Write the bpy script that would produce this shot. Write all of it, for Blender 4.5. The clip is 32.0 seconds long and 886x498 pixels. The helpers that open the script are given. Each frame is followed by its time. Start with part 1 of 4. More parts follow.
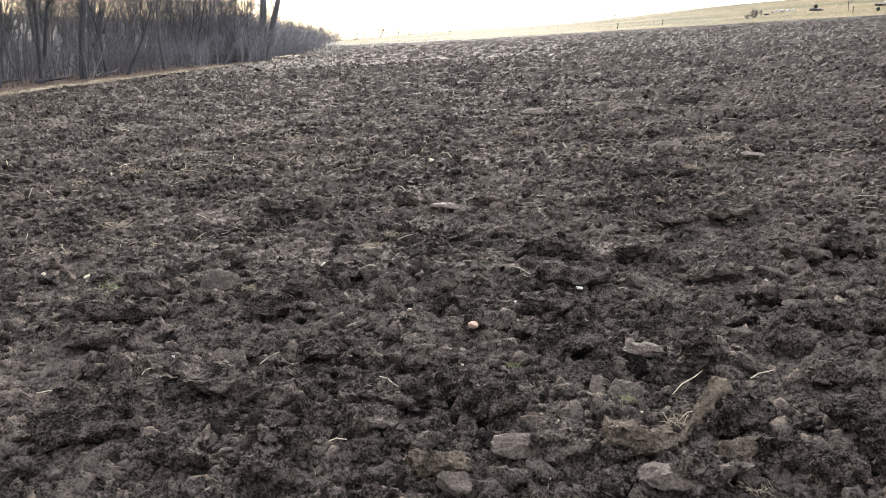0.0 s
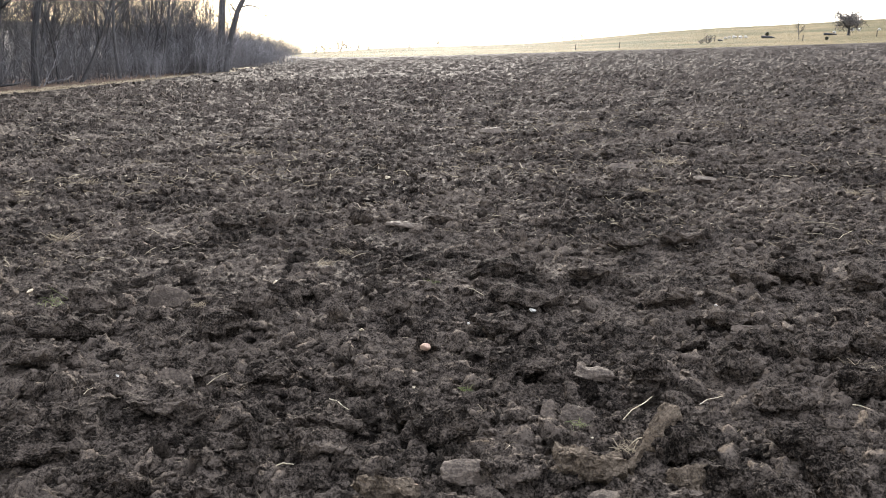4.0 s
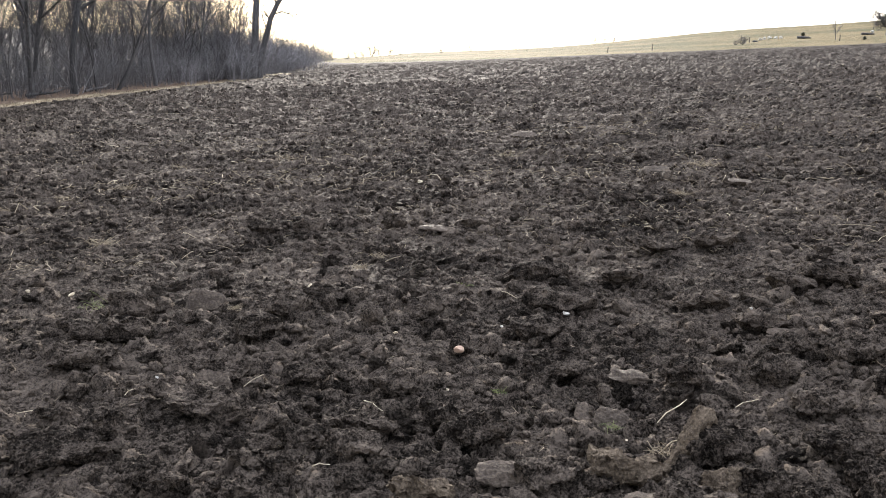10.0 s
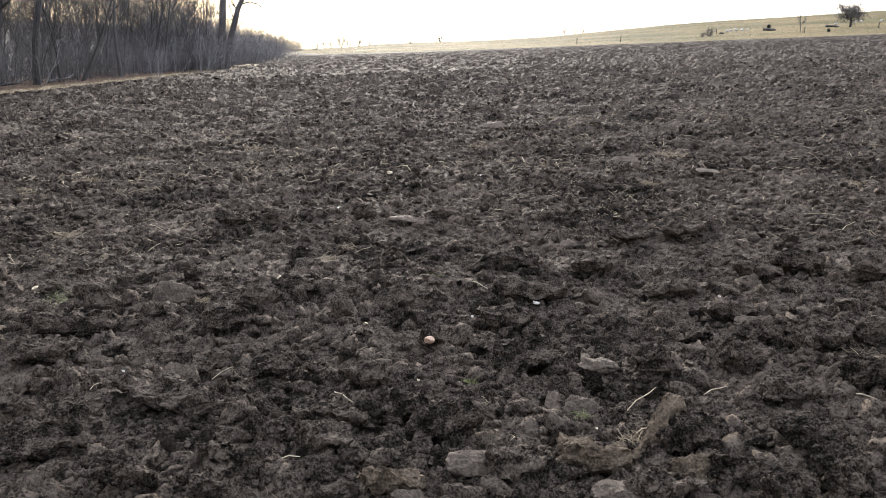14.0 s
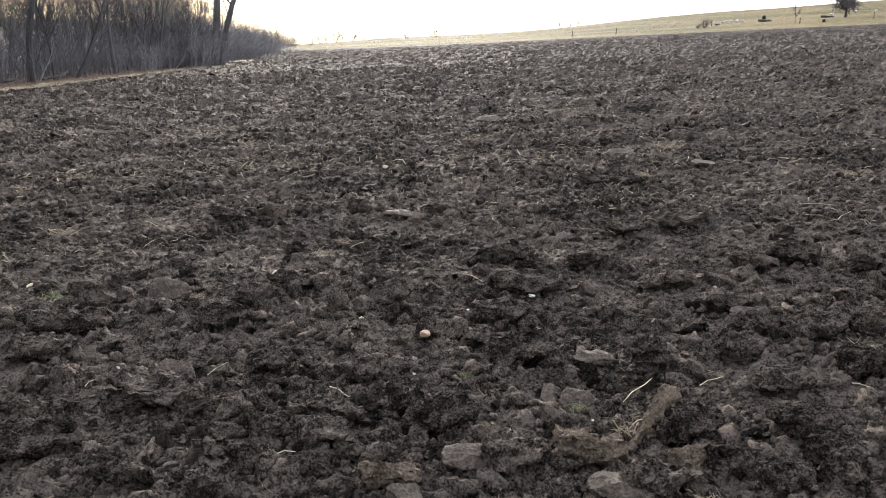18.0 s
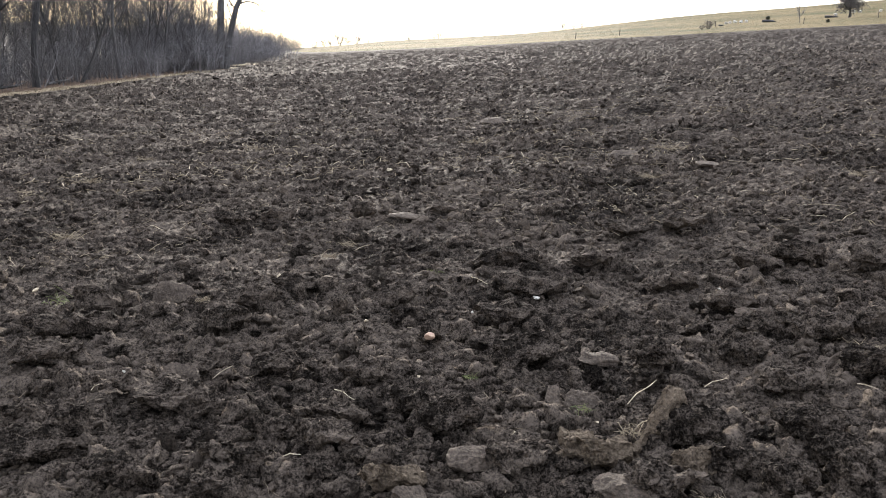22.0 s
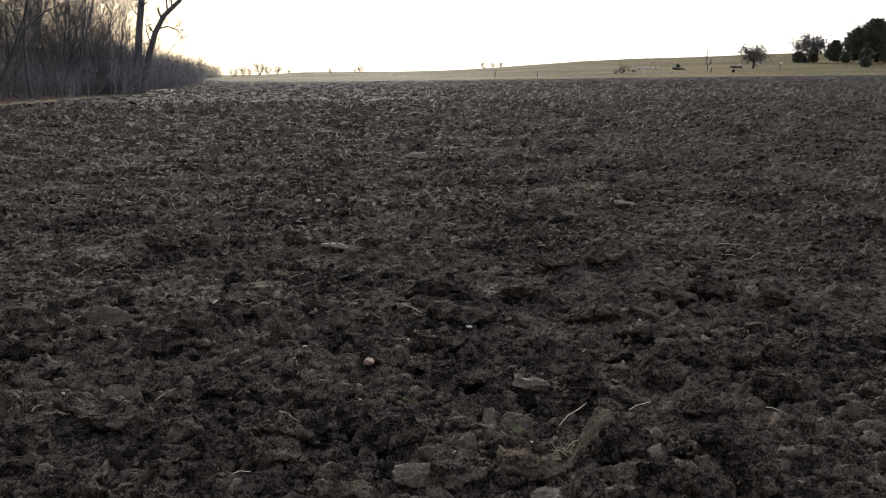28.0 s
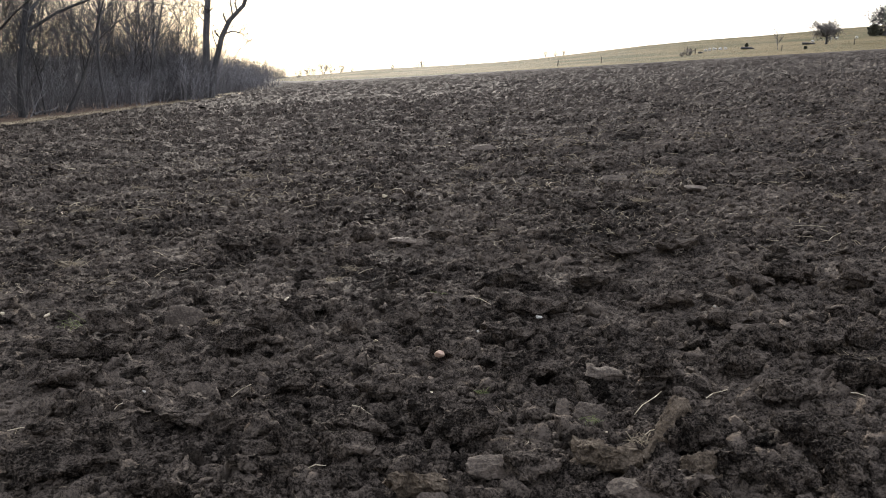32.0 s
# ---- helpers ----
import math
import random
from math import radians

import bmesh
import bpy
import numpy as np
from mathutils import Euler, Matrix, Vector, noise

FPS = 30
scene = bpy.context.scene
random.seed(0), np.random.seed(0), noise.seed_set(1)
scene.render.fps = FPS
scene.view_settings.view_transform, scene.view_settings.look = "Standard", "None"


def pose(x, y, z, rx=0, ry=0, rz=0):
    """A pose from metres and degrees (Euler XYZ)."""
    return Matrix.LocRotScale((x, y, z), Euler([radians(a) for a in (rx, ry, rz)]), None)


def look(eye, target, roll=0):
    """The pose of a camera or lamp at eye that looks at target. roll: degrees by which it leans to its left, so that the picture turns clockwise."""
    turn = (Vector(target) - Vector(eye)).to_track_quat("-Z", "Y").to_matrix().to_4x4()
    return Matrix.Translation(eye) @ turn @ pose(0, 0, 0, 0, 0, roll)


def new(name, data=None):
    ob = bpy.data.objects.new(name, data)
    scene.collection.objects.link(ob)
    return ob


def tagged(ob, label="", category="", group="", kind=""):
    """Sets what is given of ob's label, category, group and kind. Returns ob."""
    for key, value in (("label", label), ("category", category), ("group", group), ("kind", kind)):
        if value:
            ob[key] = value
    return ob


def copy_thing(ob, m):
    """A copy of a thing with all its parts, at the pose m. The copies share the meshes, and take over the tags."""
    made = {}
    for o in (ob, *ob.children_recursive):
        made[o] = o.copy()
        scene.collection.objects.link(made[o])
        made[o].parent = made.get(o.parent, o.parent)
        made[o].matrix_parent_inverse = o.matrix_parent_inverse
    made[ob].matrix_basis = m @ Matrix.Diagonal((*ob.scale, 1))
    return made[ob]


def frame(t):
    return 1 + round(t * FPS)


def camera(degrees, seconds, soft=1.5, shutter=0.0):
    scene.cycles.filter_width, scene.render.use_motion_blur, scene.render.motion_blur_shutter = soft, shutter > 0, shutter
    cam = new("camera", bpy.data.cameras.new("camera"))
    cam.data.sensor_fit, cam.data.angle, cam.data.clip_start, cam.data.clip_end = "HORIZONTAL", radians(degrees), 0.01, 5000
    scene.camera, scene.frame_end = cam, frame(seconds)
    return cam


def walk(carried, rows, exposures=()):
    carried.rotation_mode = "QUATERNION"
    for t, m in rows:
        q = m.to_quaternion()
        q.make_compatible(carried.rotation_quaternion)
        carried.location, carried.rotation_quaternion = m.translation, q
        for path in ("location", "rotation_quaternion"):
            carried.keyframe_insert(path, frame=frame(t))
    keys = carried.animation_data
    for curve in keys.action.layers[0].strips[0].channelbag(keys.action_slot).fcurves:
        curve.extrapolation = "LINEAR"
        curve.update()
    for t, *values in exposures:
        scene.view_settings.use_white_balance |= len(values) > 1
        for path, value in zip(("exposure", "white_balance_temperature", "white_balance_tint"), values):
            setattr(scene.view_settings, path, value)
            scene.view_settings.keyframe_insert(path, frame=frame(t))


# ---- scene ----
cam = camera(53.96, 32.0, soft=1.0, shutter=0.22)
walk(cam, [
    (0, pose(-0.017, -0.012, 1.581, 75.86, -1.90, 2.02)),
    (0.5, pose(-0.018, -0.013, 1.582, 75.86, -1.98, 1.88)),
    (1, pose(-0.020, -0.019, 1.585, 75.81, -2.02, 1.95)),
    (1.5, pose(-0.020, -0.021, 1.585, 75.65, -2.06, 1.96)),
    (2, pose(-0.022, -0.009, 1.586, 75.85, -2.56, 1.66)),
    (2.5, pose(-0.014, 0.004, 1.607, 76.20, -3.25, 0.42)),
    (3, pose(-0.005, 0.023, 1.603, 76.72, -3.50, -0.51)),
    (3.5, pose(-0.004, 0.023, 1.604, 77.04, -3.55, -0.62)),
    (5.5, pose(-0.006, 0.004, 1.598, 76.74, -3.35, -0.05)),
    (6, pose(-0.004, -0.003, 1.602, 76.59, -3.39, 0.02)),
    (6.5, pose(-0.004, -0.006, 1.600, 76.59, -3.22, 0.06)),
    (7, pose(-0.005, 0.005, 1.598, 76.62, -3.11, 0.17)),
    (7.5, pose(-0.006, -0.008, 1.604, 76.64, -2.79, 0.23)),
    (8, pose(-0.003, 0.009, 1.596, 76.56, -2.57, 0.19)),
    (8.5, pose(-0.002, -0.003, 1.599, 76.47, -2.49, 0.19)),
    (9, pose(0.000, -0.000, 1.600, 76.49, -2.43, 0.20)),
    (9.5, pose(-0.001, -0.003, 1.602, 76.79, -2.42, 0.59)),
    (10, pose(-0.012, -0.008, 1.604, 77.19, -2.90, 1.47)),
    (10.5, pose(-0.018, -0.010, 1.610, 76.92, -3.35, 1.22)),
    (11, pose(-0.012, -0.003, 1.597, 76.70, -3.65, 0.18)),
    (11.5, pose(-0.007, 0.003, 1.598, 76.61, -3.59, -0.56)),
    (12, pose(-0.008, 0.010, 1.593, 76.71, -3.39, -0.75)),
    (12.5, pose(-0.003, 0.014, 1.591, 76.76, -3.10, -0.75)),
    (13, pose(-0.004, 0.010, 1.593, 76.78, -3.01, -0.77)),
    (13.5, pose(-0.004, 0.005, 1.597, 76.78, -3.03, -0.60)),
    (14, pose(-0.008, 0.008, 1.592, 76.74, -3.03, -0.49)),
    (14.5, pose(-0.004, 0.011, 1.592, 76.62, -2.98, -0.36)),
    (16.5, pose(-0.007, 0.012, 1.592, 76.60, -3.21, -0.33)),
    (17, pose(-0.004, 0.013, 1.591, 76.49, -2.94, -0.46)),
    (17.5, pose(0.003, 0.008, 1.595, 76.43, -2.66, -0.64)),
    (18, pose(0.006, 0.018, 1.586, 76.37, -2.54, -0.79)),
    (18.5, pose(0.009, 0.022, 1.587, 76.34, -2.37, -0.97)),
    (19, pose(0.011, 0.016, 1.586, 76.40, -2.28, -1.05)),
    (19.5, pose(0.011, 0.018, 1.586, 76.45, -2.17, -1.03)),
    (20, pose(0.011, 0.014, 1.587, 76.61, -2.19, -0.96)),
    (20.5, pose(0.014, 0.022, 1.592, 76.69, -2.11, -0.94)),
    (21, pose(0.007, 0.016, 1.591, 76.60, -2.32, -0.79)),
    (21.5, pose(0.009, 0.012, 1.589, 76.50, -2.34, -0.63)),
    (22, pose(0.009, 0.011, 1.589, 76.52, -2.19, -0.56)),
    (22.5, pose(0.013, 0.014, 1.591, 76.34, -2.15, -0.58)),
    (23, pose(0.009, 0.016, 1.585, 76.28, -2.29, -0.58)),
    (23.5, pose(-0.001, 0.002, 1.602, 76.99, -2.12, 0.88)),
    (24, pose(-0.023, 0.023, 1.718, 82.73, -0.46, 5.69)),
    (24.5, pose(-0.084, -0.061, 1.794, 85.25, -0.05, 13.00)),
    (25, pose(-0.060, -0.049, 1.791, 84.20, -0.00, 12.39)),
    (25.5, pose(-0.012, -0.022, 1.793, 83.85, 0.42, 10.43)),
    (26, pose(-0.008, -0.013, 1.767, 82.91, 0.22, 4.73)),
    (26.5, pose(-0.059, -0.175, 1.677, 82.07, -0.98, -0.36)),
    (28.5, pose(-0.135, -0.203, 1.601, 78.32, -4.77, -5.86)),
    (29, pose(-0.135, -0.196, 1.593, 78.01, -4.22, -4.49)),
    (29.5, pose(-0.129, -0.194, 1.595, 77.98, -3.49, -4.47)),
    (30, pose(-0.128, -0.186, 1.588, 78.41, -3.26, -4.71)),
    (30.5, pose(-0.136, -0.184, 1.595, 78.50, -3.51, -4.91)),
    (31, pose(-0.130, -0.178, 1.589, 78.75, -2.99, -4.41)),
    (31.5, pose(-0.131, -0.188, 1.596, 78.64, -2.39, -2.93)),
    (32, pose(-0.128, -0.184, 1.597, 78.33, -1.90, -1.65)),
], exposures=[
    (0, 3.12), (3.0, 3.04), (14.0, 2.74), (23.0, 2.70), (24.0, 1.75), (25.0, 0.36), (26.0, 0.62), (26.5, 0.66), (28.5, 2.0), (30.0, 2.24), (32, 2.22),
])

# ---- world, sun ----
SUN_AZ, SUN_EL = -2.0, 10.0


def lay(nt, kind, at=None, **values):
    """A node with its input values by socket name or number."""
    n = nt.nodes.new(kind)
    for k, v in (at or {}).items():
        if hasattr(v, "is_output"):
            nt.links.new(v, n.inputs[k])
        else:
            n.inputs[k].default_value = v
    return n


def sums(nt, op, a, b=0.0, c=None):
    n = nt.nodes.new("ShaderNodeMath")
    n.operation = op
    for i, v in enumerate((a, b) if c is None else (a, b, c)):
        if hasattr(v, "is_output"):
            nt.links.new(v, n.inputs[i])
        else:
            n.inputs[i].default_value = v
    return n.outputs[0]


def blend(nt, f, a, b):
    n = nt.nodes.new("ShaderNodeMix")
    n.data_type = "RGBA"
    for sock, v in ((n.inputs[0], f), (n.inputs[6], a), (n.inputs[7], b)):
        if hasattr(v, "is_output"):
            nt.links.new(v, sock)
        elif isinstance(v, (int, float)):
            sock.default_value = v
        else:
            sock.default_value = (*v[:3], 1)
    return n.outputs[2]


def smooth(nt, v, lo, hi, a=0.0, b=1.0):
    n = nt.nodes.new("ShaderNodeMapRange")
    n.interpolation_type = "SMOOTHSTEP"
    nt.links.new(v, n.inputs[0])
    for i, q in enumerate((lo, hi, a, b)):
        n.inputs[i + 1].default_value = q
    return n.outputs[0]


world = bpy.data.worlds.new("evening_sky")
scene.world = world
world.use_nodes = True
wt = world.node_tree
wt.nodes.clear()
sky = wt.nodes.new("ShaderNodeTexSky")
sky.sky_type, sky.sun_disc = "NISHITA", False
sky.sun_elevation, sky.sun_rotation = radians(SUN_EL), radians(SUN_AZ)
sky.air_density, sky.dust_density, sky.ozone_density = 1.2, 2.5, 1.0
coord = wt.nodes.new("ShaderNodeTexCoord")
sep = lay(wt, "ShaderNodeSeparateXYZ", {0: coord.outputs["Generated"]})
az = sums(wt, "MULTIPLY", sums(wt, "ARCTAN2", sep.outputs[0], sep.outputs[1]), 57.2958)
el = sums(wt, "MULTIPLY", sums(wt, "ARCSINE", sep.outputs[2]), 57.2958)
# cloud deck: stretched noise in bearing and height, thinner towards the low sun
deck = lay(wt, "ShaderNodeCombineXYZ", {0: sums(wt, "MULTIPLY", az, 0.045), 1: sums(wt, "MULTIPLY", el, 0.16), 2: 3.7})
puff = lay(wt, "ShaderNodeTexNoise", {"Vector": deck.outputs[0], "Scale": 3.4, "Detail": 7.0, "Roughness": 0.55, "Distortion": 0.4})
edge = sums(wt, "MULTIPLY", sums(wt, "SUBTRACT", puff.outputs[0], 0.5), 2.2)


def cloud(a0, e0, wa, we, slope):
    """A long flat cloud at a bearing and height in degrees, with a torn edge."""
    u = sums(wt, "DIVIDE", sums(wt, "SUBTRACT", az, a0), wa)
    base = sums(wt, "ADD", sums(wt, "MULTIPLY", sums(wt, "SUBTRACT", az, a0), slope), e0)
    v = sums(wt, "DIVIDE", sums(wt, "SUBTRACT", el, base), we)
    d = sums(wt, "SQRT", sums(wt, "ADD", sums(wt, "MULTIPLY", u, u), sums(wt, "MULTIPLY", v, v)))
    return smooth(wt, sums(wt, "ADD", d, edge), 0.75, 1.35, 1.0, 0.0)


cover = smooth(wt, sums(wt, "ADD", puff.outputs[0], sums(wt, "MULTIPLY", el, 0.006)), 0.50, 0.80)
cover = sums(wt, "MULTIPLY", cover, smooth(wt, el, 6.0, 14.0))
for spec in ((-9.6, 5.9, 5.0, 1.5, -0.03), (-15.5, 9.3, 8.0, 1.7, 0.03), (12.0, 5.9, 9.5, 0.75, 0.07), (23.0, 7.3, 9.0, 0.95, 0.04),
             (2.2, 9.6, 6.5, 0.75, 0.0), (-30.0, 8.5, 9.0, 2.6, 0.0), (15.0, 9.9, 6.0, 0.6, 0.0)):
    cover = sums(wt, "MAXIMUM", cover, cloud(*spec))
# light through the thin cloud round the hidden sun
da = sums(wt, "DIVIDE", sums(wt, "SUBTRACT", az, SUN_AZ), 34.0)
de = sums(wt, "DIVIDE", sums(wt, "SUBTRACT", el, 5.0), 14.0)
glow = sums(wt, "POWER", 2.718, sums(wt, "MULTIPLY", sums(wt, "ADD", sums(wt, "MULTIPLY", da, da), sums(wt, "MULTIPLY", de, de)), -1.0))
# the sky is brighter ahead and overhead than behind
ahead = smooth(wt, sums(wt, "ADD", sep.outputs[1], sums(wt, "MULTIPLY", sep.outputs[2], 0.6)), -0.5, 1.0)
high = blend(wt, smooth(wt, el, 8.0, 28.0), (0.66, 0.66, 0.68), (1.05, 1.06, 1.08))
open_sky = blend(wt, ahead, (0.13, 0.137, 0.155), high)
thin = blend(wt, glow, open_sky, (0.66, 0.61, 0.51))
# the low sky turns golden behind the wood, and brightest where the sun is hidden
low = sums(wt, "MULTIPLY", smooth(wt, el, 0.0, 7.5, 1.0, 0.0), smooth(wt, az, -16.0, 12.0, 0.75, 0.2))
thin = blend(wt, low, thin, (0.70, 0.54, 0.31))
ha = sums(wt, "DIVIDE", sums(wt, "SUBTRACT", az, 0.0), 10.0)
he = sums(wt, "DIVIDE", sums(wt, "SUBTRACT", el, 5.5), 5.5)
core = sums(wt, "POWER", 2.718, sums(wt, "MULTIPLY", sums(wt, "ADD", sums(wt, "MULTIPLY", ha, ha), sums(wt, "MULTIPLY", he, he)), -1.0))
thin = blend(wt, sums(wt, "MULTIPLY", core, 0.8), thin, (1.08, 1.01, 0.86))
streak = smooth(wt, puff.outputs[0], 0.3, 0.7, 0.82, 1.12)
thin = lay(wt, "ShaderNodeVectorMath", {0: thin, 1: (1, 1, 1)})
thin.operation = "SCALE"
wt.links.new(streak, thin.inputs["Scale"])
shade = blend(wt, glow, (0.36, 0.39, 0.47), (0.33, 0.34, 0.39))
layer = blend(wt, sums(wt, "MULTIPLY", cover, 0.97), thin.outputs[0], shade)
dim = lay(wt, "ShaderNodeVectorMath", {0: sky.outputs[0], 1: (1, 1, 1)})
dim.operation = "SCALE"
dim.inputs["Scale"].default_value = 0.012
mixed = blend(wt, 0.8, dim.outputs[0], layer)
back = lay(wt, "ShaderNodeBackground", {0: mixed, 1: 1.0})
wt.links.new(back.outputs[0], wt.nodes.new("ShaderNodeOutputWorld").inputs[0])

sun = new("sun", bpy.data.lights.new("sun", "SUN"))
sun.data.energy, sun.data.angle, sun.data.color = 1.9, radians(10), (1.0, 0.93, 0.84)
sun.matrix_world = look((math.sin(radians(SUN_AZ)) * math.cos(radians(SUN_EL)), math.cos(radians(SUN_AZ)) * math.cos(radians(SUN_EL)), math.sin(radians(SUN_EL))), (0, 0, 0))


# ---- materials ----
def material(name, dark, light, scale, rough=0.9, bump=0.4, fine=None, streaky=(1, 1, 1), random_shift=0.0, spread=(0.35, 0.7), gloss=0.25, patch=0.0):
    """A matt surface in two tones: broad stains and fine grain, with relief; patch: drier and damper areas, metres across."""
    m = bpy.data.materials.new(name)
    m.use_nodes = True
    nt = m.node_tree
    b = nt.nodes["Principled BSDF"]
    pos = nt.nodes.new("ShaderNodeTexCoord").outputs["Object"]
    mp = lay(nt, "ShaderNodeMapping", {0: pos, "Scale": streaky})
    broad = lay(nt, "ShaderNodeTexNoise", {"Vector": mp.outputs[0], "Scale": scale, "Detail": 5.0, "Roughness": 0.6})
    grain = lay(nt, "ShaderNodeTexNoise", {"Vector": mp.outputs[0], "Scale": fine or scale * 9, "Detail": 4.0, "Roughness": 0.7})
    mix = sums(nt, "ADD", sums(nt, "MULTIPLY", broad.outputs[0], 0.4), sums(nt, "MULTIPLY", grain.outputs[0], 0.6))
    if random_shift:
        info = nt.nodes.new("ShaderNodeObjectInfo")
        mix = sums(nt, "ADD", mix, sums(nt, "MULTIPLY", sums(nt, "SUBTRACT", info.outputs["Random"], 0.5), random_shift))
    if patch:
        area = lay(nt, "ShaderNodeTexNoise", {"Vector": pos, "Scale": 0.8, "Detail": 4.0, "Roughness": 0.6})
        mix = sums(nt, "ADD", mix, sums(nt, "MULTIPLY", sums(nt, "SUBTRACT", area.outputs[0], 0.5), patch))
    f = smooth(nt, mix, *spread)
    nt.links.new(blend(nt, f, dark, light), b.inputs["Base Color"])
    b.inputs["Roughness"].default_value = rough
    b.inputs["Specular IOR Level"].default_value = gloss
    bm = lay(nt, "ShaderNodeBump", {"Height": grain.outputs[0], "Strength": bump, "Distance": 1.1 / (fine or scale * 9)})
    nt.links.new(bm.outputs[0], b.inputs["Normal"])
    return m


def islands(m, a, b):
    """Let each loose piece of a joined mesh lean towards its own tone."""
    nt = m.node_tree
    base = nt.nodes["Principled BSDF"].inputs["Base Color"]
    old = base.links[0].from_socket
    geo = nt.nodes.new("ShaderNodeNewGeometry")
    tone = blend(nt, geo.outputs["Random Per Island"], a, b)
    nt.links.new(blend(nt, 0.7, old, tone), base)
    return m


SOIL = material("ploughed_soil", (0.0082, 0.0066, 0.0054), (0.126, 0.1025, 0.0830), 13.0, 0.97, 1.0, 85, spread=(0.41, 0.64), gloss=0.04, patch=0.3)
CLOD = material("clod_soil", (0.0082, 0.0066, 0.0054), (0.126, 0.1025, 0.0830), 14.0, 0.97, 1.0, 90, random_shift=0.06, spread=(0.41, 0.64), gloss=0.04, patch=0.3)
LUMP = material("lump_soil", (0.0082, 0.0066, 0.0054), (0.126, 0.1025, 0.0830), 0.9, 0.97, 1.0, 5.0, random_shift=0.10, spread=(0.38, 0.68), gloss=0.04)
SLAB = material("smeared_clay", (0.042, 0.0335, 0.0268), (0.150, 0.120, 0.095), 9.0, 0.85, 0.9, 70, random_shift=0.05, gloss=0.1)
DRY = material("dry_sod", (0.040, 0.031, 0.023), (0.19, 0.150, 0.110), 14.0, 0.95, 1.0, 90, gloss=0.05)
STRAW = islands(material("dry_straw", (0.14, 0.108, 0.070), (0.32, 0.26, 0.175), 20, 0.8, 0.2), (0.07, 0.052, 0.036), (0.40, 0.335, 0.235))
PALE_STRAW = material("bleached_straw", (0.34, 0.28, 0.19), (0.62, 0.54, 0.40), 25, 0.75, 0.2)
GREEN = islands(material("weed_green", (0.05, 0.08, 0.02), (0.12, 0.16, 0.05), 20, 0.7, 0.2), (0.05, 0.07, 0.02), (0.20, 0.20, 0.08))
STRIP = material("dead_grass", (0.15, 0.115, 0.07), (0.36, 0.29, 0.185), 1.2, 0.95, 0.8, 30)
# the dark of the dense thicket is put into the bank's ground colour
BANK = material("thicket_dark_bank", (0.016, 0.013, 0.011), (0.055, 0.042, 0.034), 0.8, 0.95, 0.8, 12)
LITTER = material("leaf_litter", (0.045, 0.030, 0.020), (0.17, 0.105, 0.065), 1.7, 0.95, 0.8, 26)
PASTURE = material("winter_pasture", (0.058, 0.056, 0.025), (0.145, 0.110, 0.056), 0.02, 0.97, 0.6, 0.5, spread=(0.42, 0.58), gloss=0.03)
BARK = material("grey_bark", (0.042, 0.041, 0.042), (0.140, 0.136, 0.135), 2.2, 0.92, 0.8, 22, (1, 1, 0.25), 0.15)
TWIG = material("bare_twigs", (0.055, 0.052, 0.052), (0.14, 0.131, 0.130), 3.0, 0.9, 0.3, 30, random_shift=0.2)
THICKET = material("thicket_stems", (0.062, 0.060, 0.062), (0.170, 0.162, 0.162), 2.0, 0.9, 0.3, 20)
# lighter than the other bare wood: far haze is put into this colour
BRUSH = material("haze_pale_brush", (0.10, 0.096, 0.098), (0.24, 0.23, 0.235), 2.0, 0.9, 0.3, 20, random_shift=0.3)
# greens lifted towards grey, which puts the distance haze into the colour
CEDAR = islands(material("hazed_cedar_green", (0.055, 0.062, 0.050), (0.14, 0.145, 0.115), 1.4, 0.85, 0.4), (0.055, 0.062, 0.05), (0.17, 0.172, 0.135))
ROCK = material("pale_limestone", (0.34, 0.32, 0.28), (0.66, 0.63, 0.57), 3.0, 0.9, 0.5)
PEBBLE = material("pinkish_stone", (0.30, 0.20, 0.14), (0.50, 0.36, 0.27), 30.0, 0.75, 0.2)
WOOD = material("weathered_post", (0.06, 0.05, 0.042), (0.19, 0.165, 0.14), 4.0, 0.9, 0.5, 40, (1, 1, 0.2))


